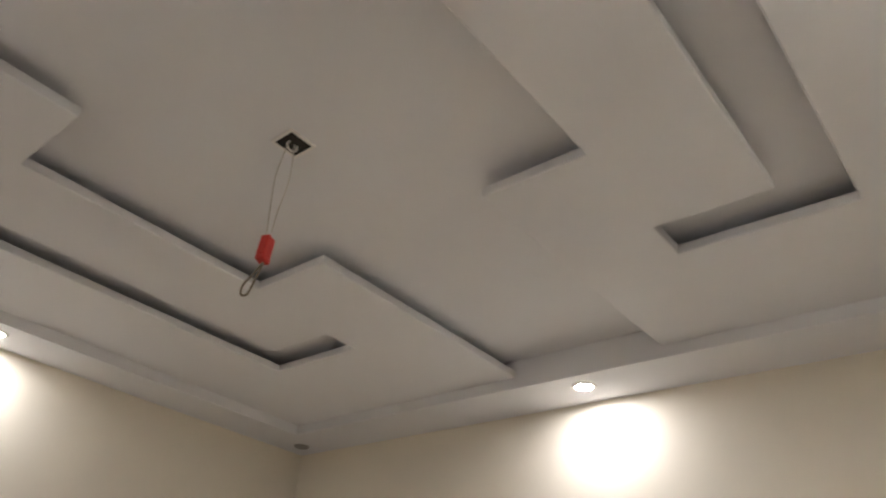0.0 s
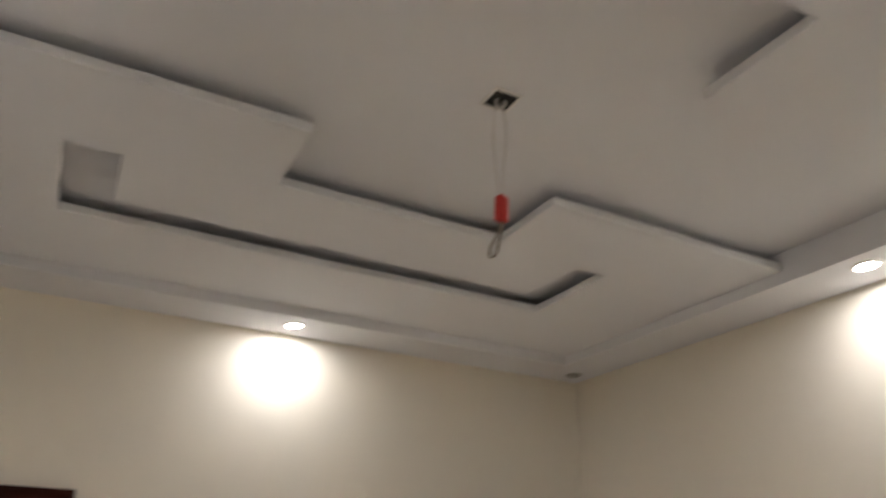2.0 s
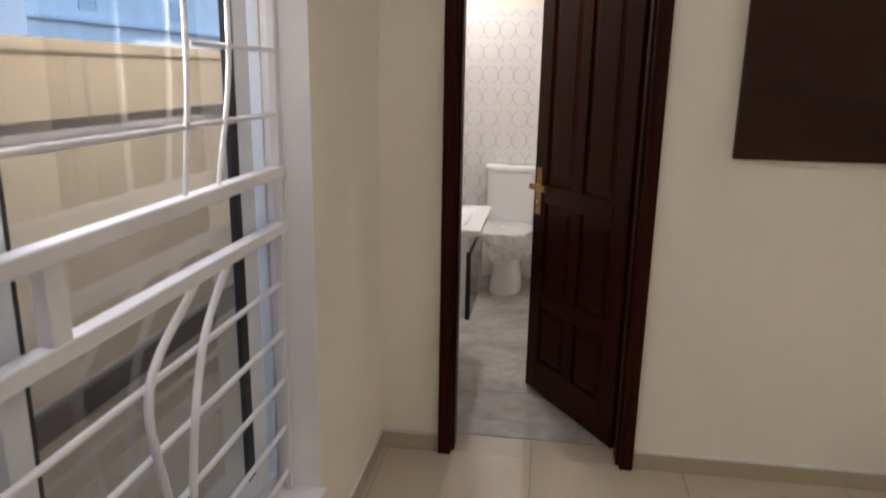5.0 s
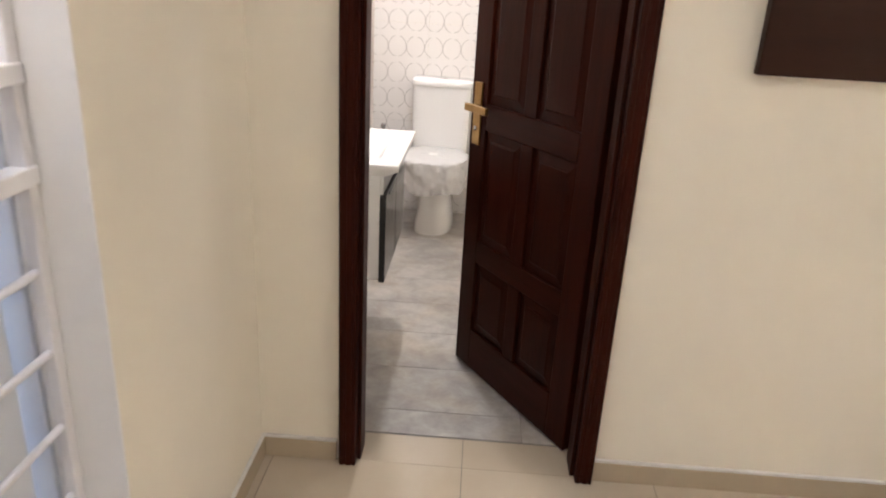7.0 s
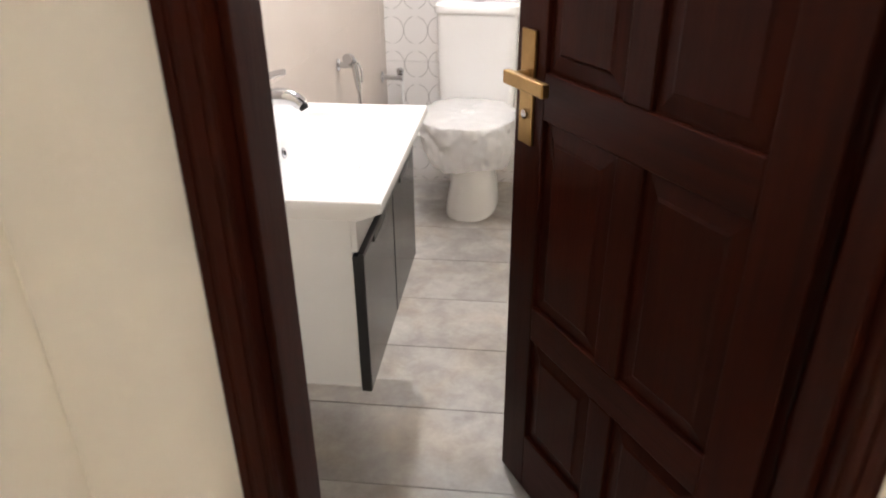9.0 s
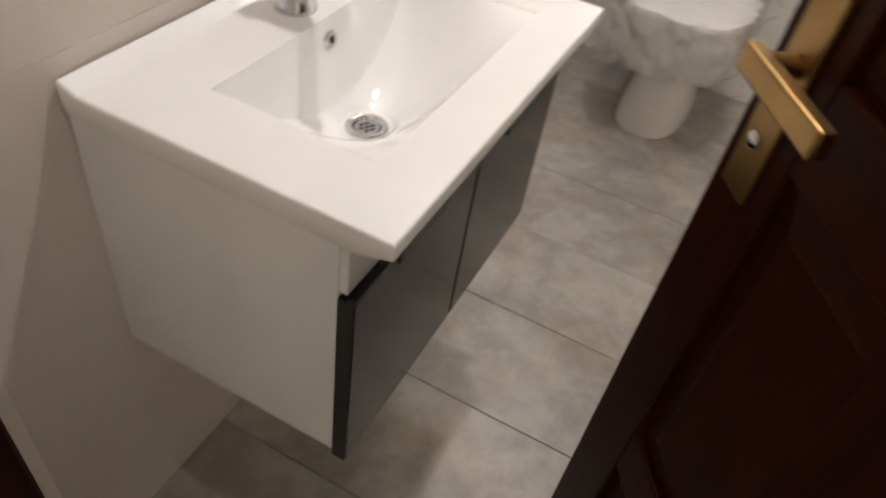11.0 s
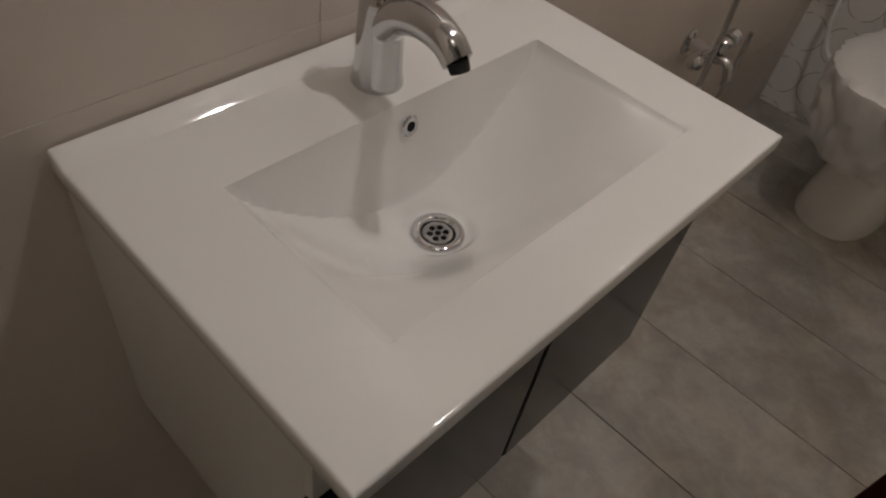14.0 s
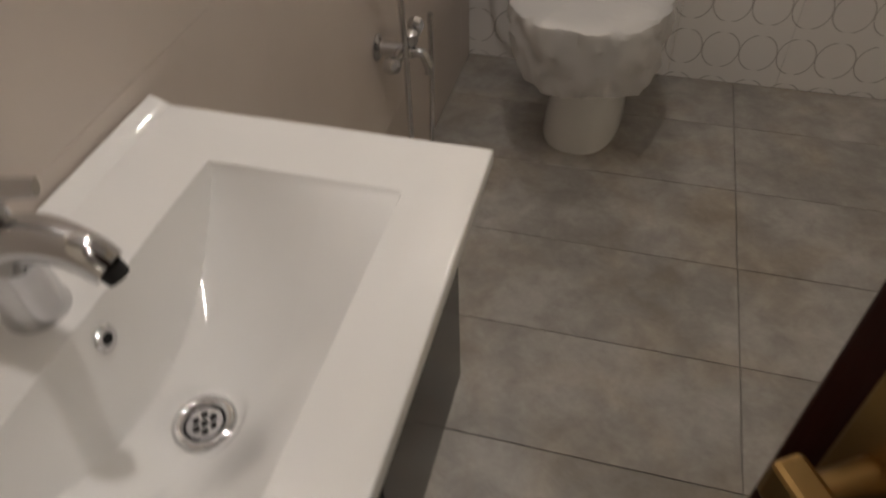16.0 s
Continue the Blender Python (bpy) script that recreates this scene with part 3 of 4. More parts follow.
for nm, lo, hi in (("reveal", (-0.129, WY1 - 0.004, WZ0 + 0.004), (0.002, WY1 + 0.0, WZ1)), ("reveal", (-0.129, WY0, WZ1 - 0.004), (0.002, WY1 - 0.004, WZ1))):
    part(nm, box(lo, hi), M_TRIM, win)

grille = thing("window_grille", "white enamelled steel grille of bars inside the window", "grille")
GX = -0.092
bars = [1.425] + [0.955 - 0.148 * k for k in range(0, 5)]
for z in bars:
    part("bar", tube([(GX, WY0 + 0.002, z), (GX, WY1 - 0.006, z)], 0.0075, 10, 1), M_GRILL, grille, smooth=50)
for z in (1.590, 1.738, 1.886, 2.034):
    part("short_bar", tube([(GX, -1.262, z), (GX, WY1 - 0.006, z)], 0.0065, 10, 1), M_GRILL, grille, smooth=50)
for z in (1.272, 1.116):
    part("rail", box((GX - 0.018, WY0 + 0.002, z - 0.016), (GX + 0.018, WY1 - 0.006, z + 0.016), 0.004), M_GRILL, grille)
for y in (WY1 - 0.018, WY0 + 0.014):
    part("upright", box((GX - 0.012, y - 0.012, WZ0 + 0.004), (GX + 0.012, y + 0.012, WZ1 - 0.006), 0.003), M_GRILL, grille)
for y in (-1.74,):
    part("post", box((GX - 0.014, y - 0.022, 1.131), (GX + 0.014, y + 0.022, 1.257), 0.003), M_GRILL, grille)
for y, s in ((-1.13, 1), (-1.28, -1), (-1.97, 1), (-2.11, -1)):
    part("curved_rod", tube([(GX, y - 0.04, 1.286), (GX + 0.012, y + 0.02 * s, 1.55), (GX + 0.012, y + 0.02 * s, 1.85), (GX, y, WZ1 - 0.004)], 0.0060, 10, 6), M_GRILL, grille, smooth=50)
    part("curved_rod", tube([(GX, y - 0.02, 1.101), (GX + 0.012, y - 0.22 + 0.03 * s, 0.95), (GX + 0.012, y - 0.24 - 0.03 * s, 0.65), (GX, y - 0.23, WZ0 + 0.006)], 0.009, 10, 6), M_GRILL, grille, smooth=50)

structure("ground", box((-900, -900, -0.55), (900, 900, -0.20)), M_GROUND, "dusty level ground reaching the horizon", "ground")
pavement = structure("pavement", box((-1.45, -9, -0.199), (-0.23, 9, -0.16)), M_PAVE, "grey paved passage beside the house", "pavement")
bw = thing("boundary_wall", "yellow rendered boundary wall with dark bands", "wall")
part("wall", box((-1.42, -9, -0.19), (-1.2, 9, 1.585), 0.01), M_OUTWALL, bw)
part("coping", box((-1.44, -9, 1.585), (-1.18, 9, 1.640), 0.012), M_OUTWALL, bw)
part("band", box((-1.205, -9, 1.262), (-1.190, 9, 1.345), 0.003), M_OUTBAND, bw, "dark band")
part("band", box((-1.205, -9, 0.14), (-1.188, 9, 0.28), 0.003), M_OUTBAND, bw, "dark band")


def far_house(name, label, x, y0, y1, z, mat, block=None):
    root = thing(name, label, "house")
    part("wall", box((x - 12, y0, -0.21), (x, y1, z), 0.05), mat, root)
    part("parapet", boxes([((x - 0.3, y0, z), (x + 0.15, y1, z + 0.55)), ((x - 12, y0, z), (x - 0.3, y0 + 0.3, z + 0.55))], 0.03), mat, root)
    part("ledge", box((x - 0.1, y0, z * 0.52), (x + 0.45, y1, z * 0.52 + 0.2), 0.03), M_HOUSED, root)
    if block:
        part("stair_tower", box((x - 6, block[0], z), (x - 1, block[1], block[2]), 0.05), M_HOUSED, root)
    n = 3
    for i in range(n):
        for zz in (z * 0.18, z * 0.62):
            yc = y0 + (i + 0.5) * (y1 - y0) / n
            w = part("window", boxes([((x - 0.05, yc - 0.8, zz), (x + 0.06, yc - 0.7, zz + 1.2)), ((x - 0.05, yc + 0.7, zz), (x + 0.06, yc + 0.8, zz + 1.2)),
                                      ((x - 0.05, yc - 0.7, zz), (x + 0.06, yc + 0.7, zz + 0.1)), ((x - 0.05, yc - 0.7, zz + 1.1), (x + 0.06, yc + 0.7, zz + 1.2))]), M_HOUSED, root)
            part("pane", box((x - 0.05, yc - 0.7, zz + 0.1), (x + 0.02, yc + 0.7, zz + 1.1)), M_HOUSED, w)
    return root


far_house("far_house", "pale blue two-storey house with a stair tower", -25, 30.5, 60, 7.35, M_HOUSE, (37.0, 45.0, 9.5))
far_house("far_house", "pale blue two-storey house further along", -40, 5, 28, 5.5, M_HOUSE, (12, 17, 7.5))


# ---- downlights ----
def downlight(x, y, z, lit):
    root = thing("downlight", "round recessed downlight, lit and glaring" if lit else "small round recessed downlight, unlit, dull grey", "downlight",
                 "lit downlights" if lit else "corner downlights", (x, y, z))
    r = 0.042 if lit else 0.034
    part("ring", lathe([(r * 0.80, 0.001), (r * 0.80, -0.005), (r, -0.007), (r * 1.12, -0.004), (r * 1.14, 0.0)], 32, caps=False), M_TRIM if lit else M_OFF, root, smooth=40)
    part("lens", lathe([(r * 0.02, -0.0046), (r * 0.5, -0.0042), (r * 0.80, -0.0030)], 32), M_LED if lit else M_OFF, root, "glowing lens" if lit else "", smooth=40)
    return root


for sx, sy in SPOTS:
    downlight(sx, sy, STRIP, True)
for sx, sy in ((0.165, -0.19), (3.29, -0.14), (0.155, BY + 0.15), (3.27, BY + 0.15)):
    downlight(sx, sy, STRIP, False)
for sx, sy in BATH_SPOTS:
    downlight(sx, sy, BZ, True)

# fan point in the middle of the ceiling, with a hanging connector
FANX, FANY = 1.760, -1.850
fan_box = thing("fan_hook_box", "open black square fan box in the ceiling", "ceiling box", at=(FANX, FANY, UPPER))
part("box", boxes([((-0.040, -0.040, -0.006), (-0.033, 0.040, 0.0)), ((0.033, -0.040, -0.006), (0.040, 0.040, 0.0)),
                   ((-0.033, -0.040, -0.006), (0.033, -0.033, 0.0)), ((-0.033, 0.033, -0.006), (0.033, 0.040, 0.0))], 0.001), M_TRIM, fan_box)
# flat plate coloured as the shade within the open box
part("shade_plate", box((-0.033, -0.033, -0.003), (0.033, 0.033, -0.001)), M_DARK, fan_box)
part("hook", tube([(0.012, 0, -0.002), (0.014, 0.004, -0.014), (0, 0.006, -0.022), (-0.014, 0.004, -0.014), (-0.012, 0, -0.002)], 0.003, 8, 5), M_TRIM, fan_box, smooth=50)
conn = thing("hanging_connector", "red plastic connector with a wire loop hanging on pale wires", "connector", at=(FANX - 0.004, FANY, 2.66))
for k, dx in ((0, -0.010), (1, 0.008)):
    part("wire", tube([(dx, 0, UPPER - 0.003 - 2.66), (dx * 1.8, 0.006 - 0.01 * k, 0.20), (dx * 1.2, 0.004, 0.11), (dx * 0.6, 0, 0.026)], 0.0018, 6, 6), M_WIREW, conn, "thin pale wire", smooth=60)
part("block", box((-0.015, -0.011, -0.024), (0.014, 0.011, 0.030), 0.003, m=pose(0, 0, 0, 0, 4, 20)), M_RED, conn, "red plastic block")
part("collar", box((-0.012, -0.012, -0.036), (0.018, 0.012, -0.022), 0.003, m=pose(0, 0, 0, 0, 8, 20)), M_RED, conn)
part("wire_loop", tube([(0.002, 0, -0.034), (-0.016, -0.004, -0.075), (-0.034, -0.004, -0.112), (-0.030, 0.002, -0.132), (-0.014, 0.004, -0.122), (-0.006, 0.002, -0.085), (0.004, 0, -0.036)], 0.0026, 8, 8), M_WIRE, conn, "brown wire loop", smooth=60)


# ---- bathroom: vanity ----
VX0, VX1, VYA, VYB, VZ = BX0 + 0.004, 0.358, 0.448, 1.073, 0.850
BXB, BXF, BYA, BYB = 0.066, 0.284, 0.545, 0.986


DRX, DRY, DRD = 0.140, 0.764, 0.139


def basin_depth(x, y):
    if not (BXB < x < BXF and BYA < y < BYB):
        return 0.0
    u = (x - BXB) / (BXF - BXB)
    v = (y - (BYA + BYB) / 2) / ((BYB - BYA) / 2)
    if u < 0.36:
        s = u / 0.36
        slope = 0.092 + 0.047 * s * (2 - s)
    else:
        s = (u - 0.36) / 0.64
        slope = 0.139 - 0.128 * (0.12 * s + 0.88 * s * s * (1.8 - 0.8 * s))
    ends = max(0.0, 1 - v * v) ** (0.78 + 0.55 * min(1.0, u * 1.6))
    floor_d = slope * ends + 0.003 * min(1.0, (1 - abs(v)) / 0.02)
    # a shallow dish round the drain
    rd = math.hypot(x - DRX, y - DRY)
    if rd < 0.046:
        q = max(0.0, (rd - 0.030) / 0.016)
        q = q * q * (3 - 2 * q)
        floor_d = DRD * (1 - q) + floor_d * q
    wall_d = (x - BXB) * 5.0
    k = 0.0012
    d = -k * math.log(math.exp(-floor_d / k) + math.exp(-wall_d / k))
    if rd < 0.0295:
        d = DRD + 0.005
    return max(0.0, d)


def basin_top():
    def steps(stops):
        out = [stops[0][0]]
        for (a, _), (b, k) in zip(stops, stops[1:]):
            out += [a + (b - a) * i / k for i in range(1, k + 1)]
        return out

    rim = 0.0038
    xs = steps([(VX0, 0), (BXB, 24), (BXF - 0.002, 84), (BXF, 1), (VX1 - rim, 14), (VX1, 6)])
    ys = steps([(VYA, 0), (VYA + rim, 6), (BYA, 16), (BYA + 0.0015, 1), (BYB - 0.0015, 130), (BYB, 1), (VYB - rim, 10), (VYB, 6)])
    nx, ny = len(xs) - 1, len(ys) - 1

    def top(x, y):
        d = min(VX1 - x, y - VYA, VYB - y)
        drop = 0.0 if d >= rim else rim - math.sqrt(max(0.0, rim * rim - (rim - d) ** 2))
        back = 0.010 * max(0.0, 1 - (x - VX0) / 0.022) ** 0.5 if x < VX0 + 0.022 else 0.0
        return VZ - drop * 0.9 + back - basin_depth(x, y)

    bm = bmesh.new()
    g = [[bm.verts.new((x, y, top(x, y))) for y in ys] for x in xs]
    for i in range(nx):
        for j in range(ny):
            bm.faces.new((g[i][j], g[i + 1][j], g[i + 1][j + 1], g[i][j + 1]))
    # skirt and sloping underside
    border = [g[i][0] for i in range(nx + 1)] + [g[nx][j] for j in range(1, ny + 1)] + [g[i][ny] for i in range(nx - 1, -1, -1)] + [g[0][j] for j in range(ny - 1, 0, -1)]
    low = [bm.verts.new((v.co.x, v.co.y, VZ - 0.020)) for v in border]
    inn = [bm.verts.new((min(v.co.x, 0.312), min(max(v.co.y, VYA + 0.006), VYB - 0.006), VZ - 0.040)) for v in border]
    n = len(border)
    for i in range(n):
        j = (i + 1) % n
        bm.faces.new((border[j], border[i], low[i], low[j]))
        bm.faces.new((low[j], low[i], inn[i], inn[j]))
    bmesh.ops.remove_doubles(bm, verts=inn, dist=1e-5)
    bmesh.ops.recalc_face_normals(bm, faces=bm.faces)
    return bm


basin = thing("washbasin", "white ceramic washbasin top with a deep rectangular bowl", "washbasin")
part("basin_top", basin_top(), M_CERAMIC, basin, smooth=32)
DRZ = VZ - DRD + 0.001
drain = part("drain", lathe([(0.0190, -0.012), (0.0195, -0.002), (0.0215, 0.0022), (0.0240, 0.0034), (0.0290, 0.0030), (0.0315, 0.0005), (0.0315, -0.005)], 36, pose(DRX, DRY, DRZ), caps=False), M_CHROME, basin, "chrome drain ring", smooth=50)
# near-black disc under the strainer, painted shade for the deep drain
part("drain_shade", lathe([(0.0192, -0.0054), (0.0180, -0.0050)], 24, pose(DRX, DRY, DRZ)), M_DARK, drain)


def grid_plate():
    """A perforated strainer: a small disc with seven holes."""
    bm = bmesh.new()
    holes = [(0, 0)] + [(0.0095 * math.cos(k * math.pi / 3), 0.0095 * math.sin(k * math.pi / 3)) for k in range(6)]
    n = 36
    vs = {}
    for i in range(n + 1):
        for j in range(n + 1):
            x, y = -0.018 + 0.036 * i / n, -0.018 + 0.036 * j / n
            vs[i, j] = (x, y)
    made = {}
    for i in range(n):
        for j in range(n):
            cx, cy = vs[i, j][0] + 0.0005, vs[i, j][1] + 0.0005
            if math.hypot(cx, cy) > 0.0175 or any(math.hypot(cx - a, cy - b) < 0.0040 for a, b in holes):
                continue
            q = []
            for key in ((i, j), (i + 1, j), (i + 1, j + 1), (i, j + 1)):
                if key not in made:
                    made[key] = bm.verts.new((*vs[key], 0))
                q.append(made[key])
            bm.faces.new(q)
    up = bmesh.ops.extrude_face_region(bm, geom=list(bm.faces))
    bmesh.ops.translate(bm, verts=[v for v in up["geom"] if isinstance(v, bmesh.types.BMVert)], vec=(0, 0, 0.001))
    bmesh.ops.recalc_face_normals(bm, faces=bm.faces)
    bmesh.ops.transform(bm, matrix=pose(DRX, DRY, DRZ - 0.0015), verts=bm.verts)
    return bm


part("strainer", grid_plate(), M_STRAIN, drain, "perforated steel strainer")
OZ = 0.821
OX = BXB + (VZ - OZ) / 5.0 + 0.001
over = part("overflow", lathe([(0.006, 0.000), (0.006, 0.003), (0.0105, 0.0035), (0.0125, 0.001)], 28, pose(OX, 0.768, OZ, 0, 79, 0), caps=False), M_CHROME, basin, "chrome overflow ring", smooth=50)
# solid dark disc paints the shade of the overflow opening
part("overflow_shade", lathe([(0.0062, 0.0), (0.0060, 0.0008)], 20, pose(OX, 0.768, OZ, 0, 79, 0)), M_DARK, over)

cab = thing("vanity_cabinet", "white gloss wall-hung vanity cabinet with two grey doors", "cabinet")
CZ0, CZ1, CFX = 0.430, VZ - 0.040, 0.296
part("side_panel", box((BX0 + 0.001, VYA + 0.006, CZ0), (CFX, VYA + 0.024, CZ1), 0.001), M_GLOSSWHITE, cab)
part("side_panel", box((BX0 + 0.001, VYB - 0.024, CZ0), (CFX, VYB - 0.006, CZ1), 0.001), M_GLOSSWHITE, cab)
part("bottom_panel", box((BX0 + 0.001, VYA + 0.0245, CZ0), (CFX, VYB - 0.0245, CZ0 + 0.018)), M_GLOSSWHITE, cab)
part("back_panel", box((BX0 + 0.001, VYA + 0.0245, CZ0 + 0.018), (BX0 + 0.015, VYB - 0.0245, CZ1)), M_GLOSSWHITE, cab)
part("front_rail", box((CFX + 0.0005, VYA + 0.006, CZ1 - 0.0645), (CFX + 0.0115, VYB - 0.006, CZ1), 0.0008), M_GLOSSWHITE, cab)
part("pull_recess", box((CFX - 0.016, VYA + 0.0245, CZ1 - 0.097), (CFX - 0.004, VYB - 0.0245, CZ1 - 0.069)), M_BLACK, cab)
VYM = (VYA + VYB) / 2
DT = CZ1 - 0.075
for a, b in ((VYA + 0.004, VYM - 0.0025), (VYM + 0.0025, VYB - 0.004)):
    d = part("door", box((CFX + 0.002, a + 0.002, CZ0 - 0.008), (CFX + 0.0215, b - 0.002, DT), 0.001), M_GREYDOOR, cab, "dark grey gloss door")
    part("edge_profile", box((CFX + 0.0005, a, CZ0 - 0.009), (CFX + 0.0200, a + 0.002, DT + 0.002)), M_BLACK, d)
    part("edge_profile", box((CFX + 0.0005, b - 0.002, CZ0 - 0.009), (CFX + 0.0200, b, DT + 0.002)), M_BLACK, d)
    part("top_profile", boxes([((CFX + 0.0125, a, DT), (CFX + 0.0225, b, DT + 0.009)), ((CFX + 0.0005, a, DT), (CFX + 0.0125, b, DT + 0.0025))], 0.001), M_BLACK, d)
    part("finger_pull", box((CFX + 0.004, (a + b) / 2 - 0.06, DT - 0.014), (CFX + 0.0240, (a + b) / 2 + 0.06, DT + 0.005), 0.002), M_BLACK, d)

# mixer tap on the basin
tap = thing("basin_mixer", "chrome single-lever basin mixer tap on the washbasin", "tap", at=(0.020, 0.766, VZ - 0.002))
part("body", lathe([(0.0285, 0), (0.0285, 0.006), (0.0265, 0.010), (0.0250, 0.05), (0.0235, 0.092), (0.0225, 0.110), (0.019, 0.118)], 36), M_CHROME, tap, smooth=45)
part("spout", tube([(0.004, 0, 0.070), (0.030, -0.001, 0.095), (0.064, -0.002, 0.103), (0.093, -0.003, 0.098), (0.110, -0.004, 0.086)], [0.022, 0.0205, 0.0185, 0.0165, 0.0155], 20, 8), M_CHROME, tap, smooth=50)
part("aerator", lathe([(0.0098, 0), (0.0104, 0.004), (0.0110, 0.011)], 24, pose(0.1145, -0.0040, 0.0770, 0, -30, 0)), M_DARK, tap, "dark aerator nozzle", smooth=45)
part("lever", tube([(-0.006, 0, 0.124), (0.016, 0, 0.138), (0.052, 0, 0.150), (0.078, 0, 0.156)], [0.017, 0.012, 0.008, 0.007], 16, 6, 0.55), M_CHROME, tap, smooth=50)
part("cap", lathe([(0.020, 0.116), (0.022, 0.122), (0.020, 0.136), (0.010, 0.142)], 30), M_CHROME, tap, smooth=45)

# ---- bathroom: toilet ----
TCX = 0.400
toilet = thing("toilet", "white ceramic close-coupled toilet, lid still in packing film", "toilet")
part("pedestal", loft([(0.0, TCX, 0.118, 2.112, 2.585, 2.6), (0.012, TCX, 0.119, 2.110, 2.585, 2.6), (0.06, TCX, 0.111, 2.120, 2.58, 2.6), (0.14, TCX, 0.096, 2.136, 2.575, 2.6),
                       (0.20, TCX, 0.097, 2.120, 2.57, 2.5), (0.26, TCX, 0.122, 2.062, 2.56, 2.4), (0.32, TCX, 0.160, 1.998, 2.55, 2.3), (0.365, TCX, 0.176, 1.968, 2.54, 2.3),
                       (0.392, TCX, 0.180, 1.960, 2.54, 2.3), (0.400, TCX, 0.176, 1.966, 2.535, 2.3)], 48), M_CERAMIC, toilet, smooth=60)
seat = part("seat", loft([(0.401, TCX, 0.182, 1.956, 2.370, 2.5), (0.414, TCX, 0.186, 1.950, 2.372, 2.5), (0.420, TCX, 0.183, 1.953, 2.370, 2.5)], 48), M_CERAMIC, toilet, smooth=60)
part("lid", loft([(0.4215, TCX, 0.183, 1.953, 2.375, 2.6), (0.436, TCX, 0.187, 1.949, 2.378, 2.6), (0.446, TCX, 0.178, 1.960, 2.372, 2.6), (0.450, TCX, 0.150, 1.99, 2.35, 2.6)], 48), M_CERAMIC, toilet, smooth=60)
tank = part("tank", loft([(0.398, TCX, 0.168, 2.405, 2.585, 7), (0.50, TCX, 0.174, 2.398, 2.585, 7), (0.790, TCX, 0.180, 2.390, 2.585, 7)], 64), M_CERAMIC, toilet, smooth=50)
lid2 = part("tank_lid", loft([(0.792, TCX, 0.186, 2.383, 2.588, 7), (0.798, TCX, 0.189, 2.380, 2.590, 7), (0.822, TCX, 0.187, 2.382, 2.589, 7), (0.830, TCX, 0.176, 2.393, 2.580, 7)], 64), M_CERAMIC, toilet, smooth=50)
part("flush_button", lathe([(0.026, 0), (0.026, 0.006), (0.021, 0.009)], 32, pose(TCX, 2.485, 0.829)), M_CHROME, lid2, "round chrome flush button", smooth=40)


# the toilet stands slightly askew
ASKEW = pose(TCX, 2.645, 0, 0, 0, -4.0) @ Matrix.Diagonal((1, 1, 1.075, 1)) @ pose(-TCX, -2.585, 0)


def film_wrap():
    """Thin film lying over the lid, hanging in creased folds below its rim."""
    seg, rows = 150, 26
    bm = bmesh.new()
    rings = []
    for k in range(rows + 1):
        q = k / rows
        ring = []
        for i in range(seg):
            a = 2 * math.pi * i / seg
            c, s = math.cos(a), math.sin(a)
            if q < 0.45:
                f = 0.15 + 0.87 * q / 0.45
                z = 0.4535
            else:
                g = (q - 0.45) / 0.55
                f = 1.03 + 0.03 * math.sin(g * 2.6) - 0.13 * g * g
                z = 0.4535 - g * (0.105 + 0.030 * math.sin(3 * a + 1.0) + (0.05 if s < -0.2 else 0.0))
            flap = max(0.0, math.cos(a + 0.75)) ** 4 if q > 0.45 else 0.0
            z -= 0.045 * flap * (q - 0.45) / 0.55
            f += 0.10 * flap * (q - 0.45) / 0.55
            x = 0.188 * f * math.copysign(abs(c) ** 0.8, c)
            y = 0.213 * f * math.copysign(abs(s) ** 0.8, s)
            p = Vector((TCX + x, 2.164 + y, z))
            w = noise.noise(p * 24) * 0.7 + noise.noise(p * 55 + Vector((3, 1, 7))) * 0.5
            crease = abs(noise.noise(p * 14 + Vector((9, 2, 1))))
            amp = 0.004 if q < 0.40 else 0.015
            outward = Vector((c, s, 0.0)) if q >= 0.40 else Vector((0, 0, 1))
            p += outward * (amp * (w + 0.6 - crease)) + Vector((0, 0, 0.003 if q < 0.45 else 0))
            ring.append(bm.verts.new(p))
        rings.append(ring)
    for a, b in zip(rings, rings[1:]):
        for i in range(seg):
            j = (i + 1) % seg
            bm.faces.new((a[i], a[j], b[j], b[i]))
    bmesh.ops.recalc_face_normals(bm, faces=bm.faces)
    return bm


tagged(mesh_object("packing_film", film_wrap(), M_FILM, 35), "crumpled clear packing film over the toilet lid", "plastic film").matrix_world = ASKEW

toilet.matrix_world = ASKEW

# inlet hose of the tank
hose = thing("inlet_hose", "white flexible water hose from wall valve to toilet tank", "hose")
part("hose", tube([(0.040, 2.54, 0.530), (0.042, 2.535, 0.43), (0.075, 2.520, 0.32), (0.135, 2.505, 0.285), (0.205, 2.515, 0.305), (0.255, 2.54, 0.36), (0.280, 2.55, 0.430)], 0.0075, 10, 8), M_HOSE, hose, smooth=60)
part("angle_valve", lathe([(0.026, 0.001), (0.026, 0.005), (0.012, 0.010), (0.012, 0.085), (0.016, 0.088), (0.016, 0.100)], 28, pose(BX0, 2.54, 0.552, 0, 90)), M_CHROME, hose, "chrome angle valve", smooth=45)
part("valve_knob", lathe([(0.008, 0.008), (0.017, 0.020), (0.019, 0.034), (0.010, 0.042)], 8, pose(0.030, 2.54, 0.554)), M_CHROME, hose, "chrome valve knob", smooth=40)


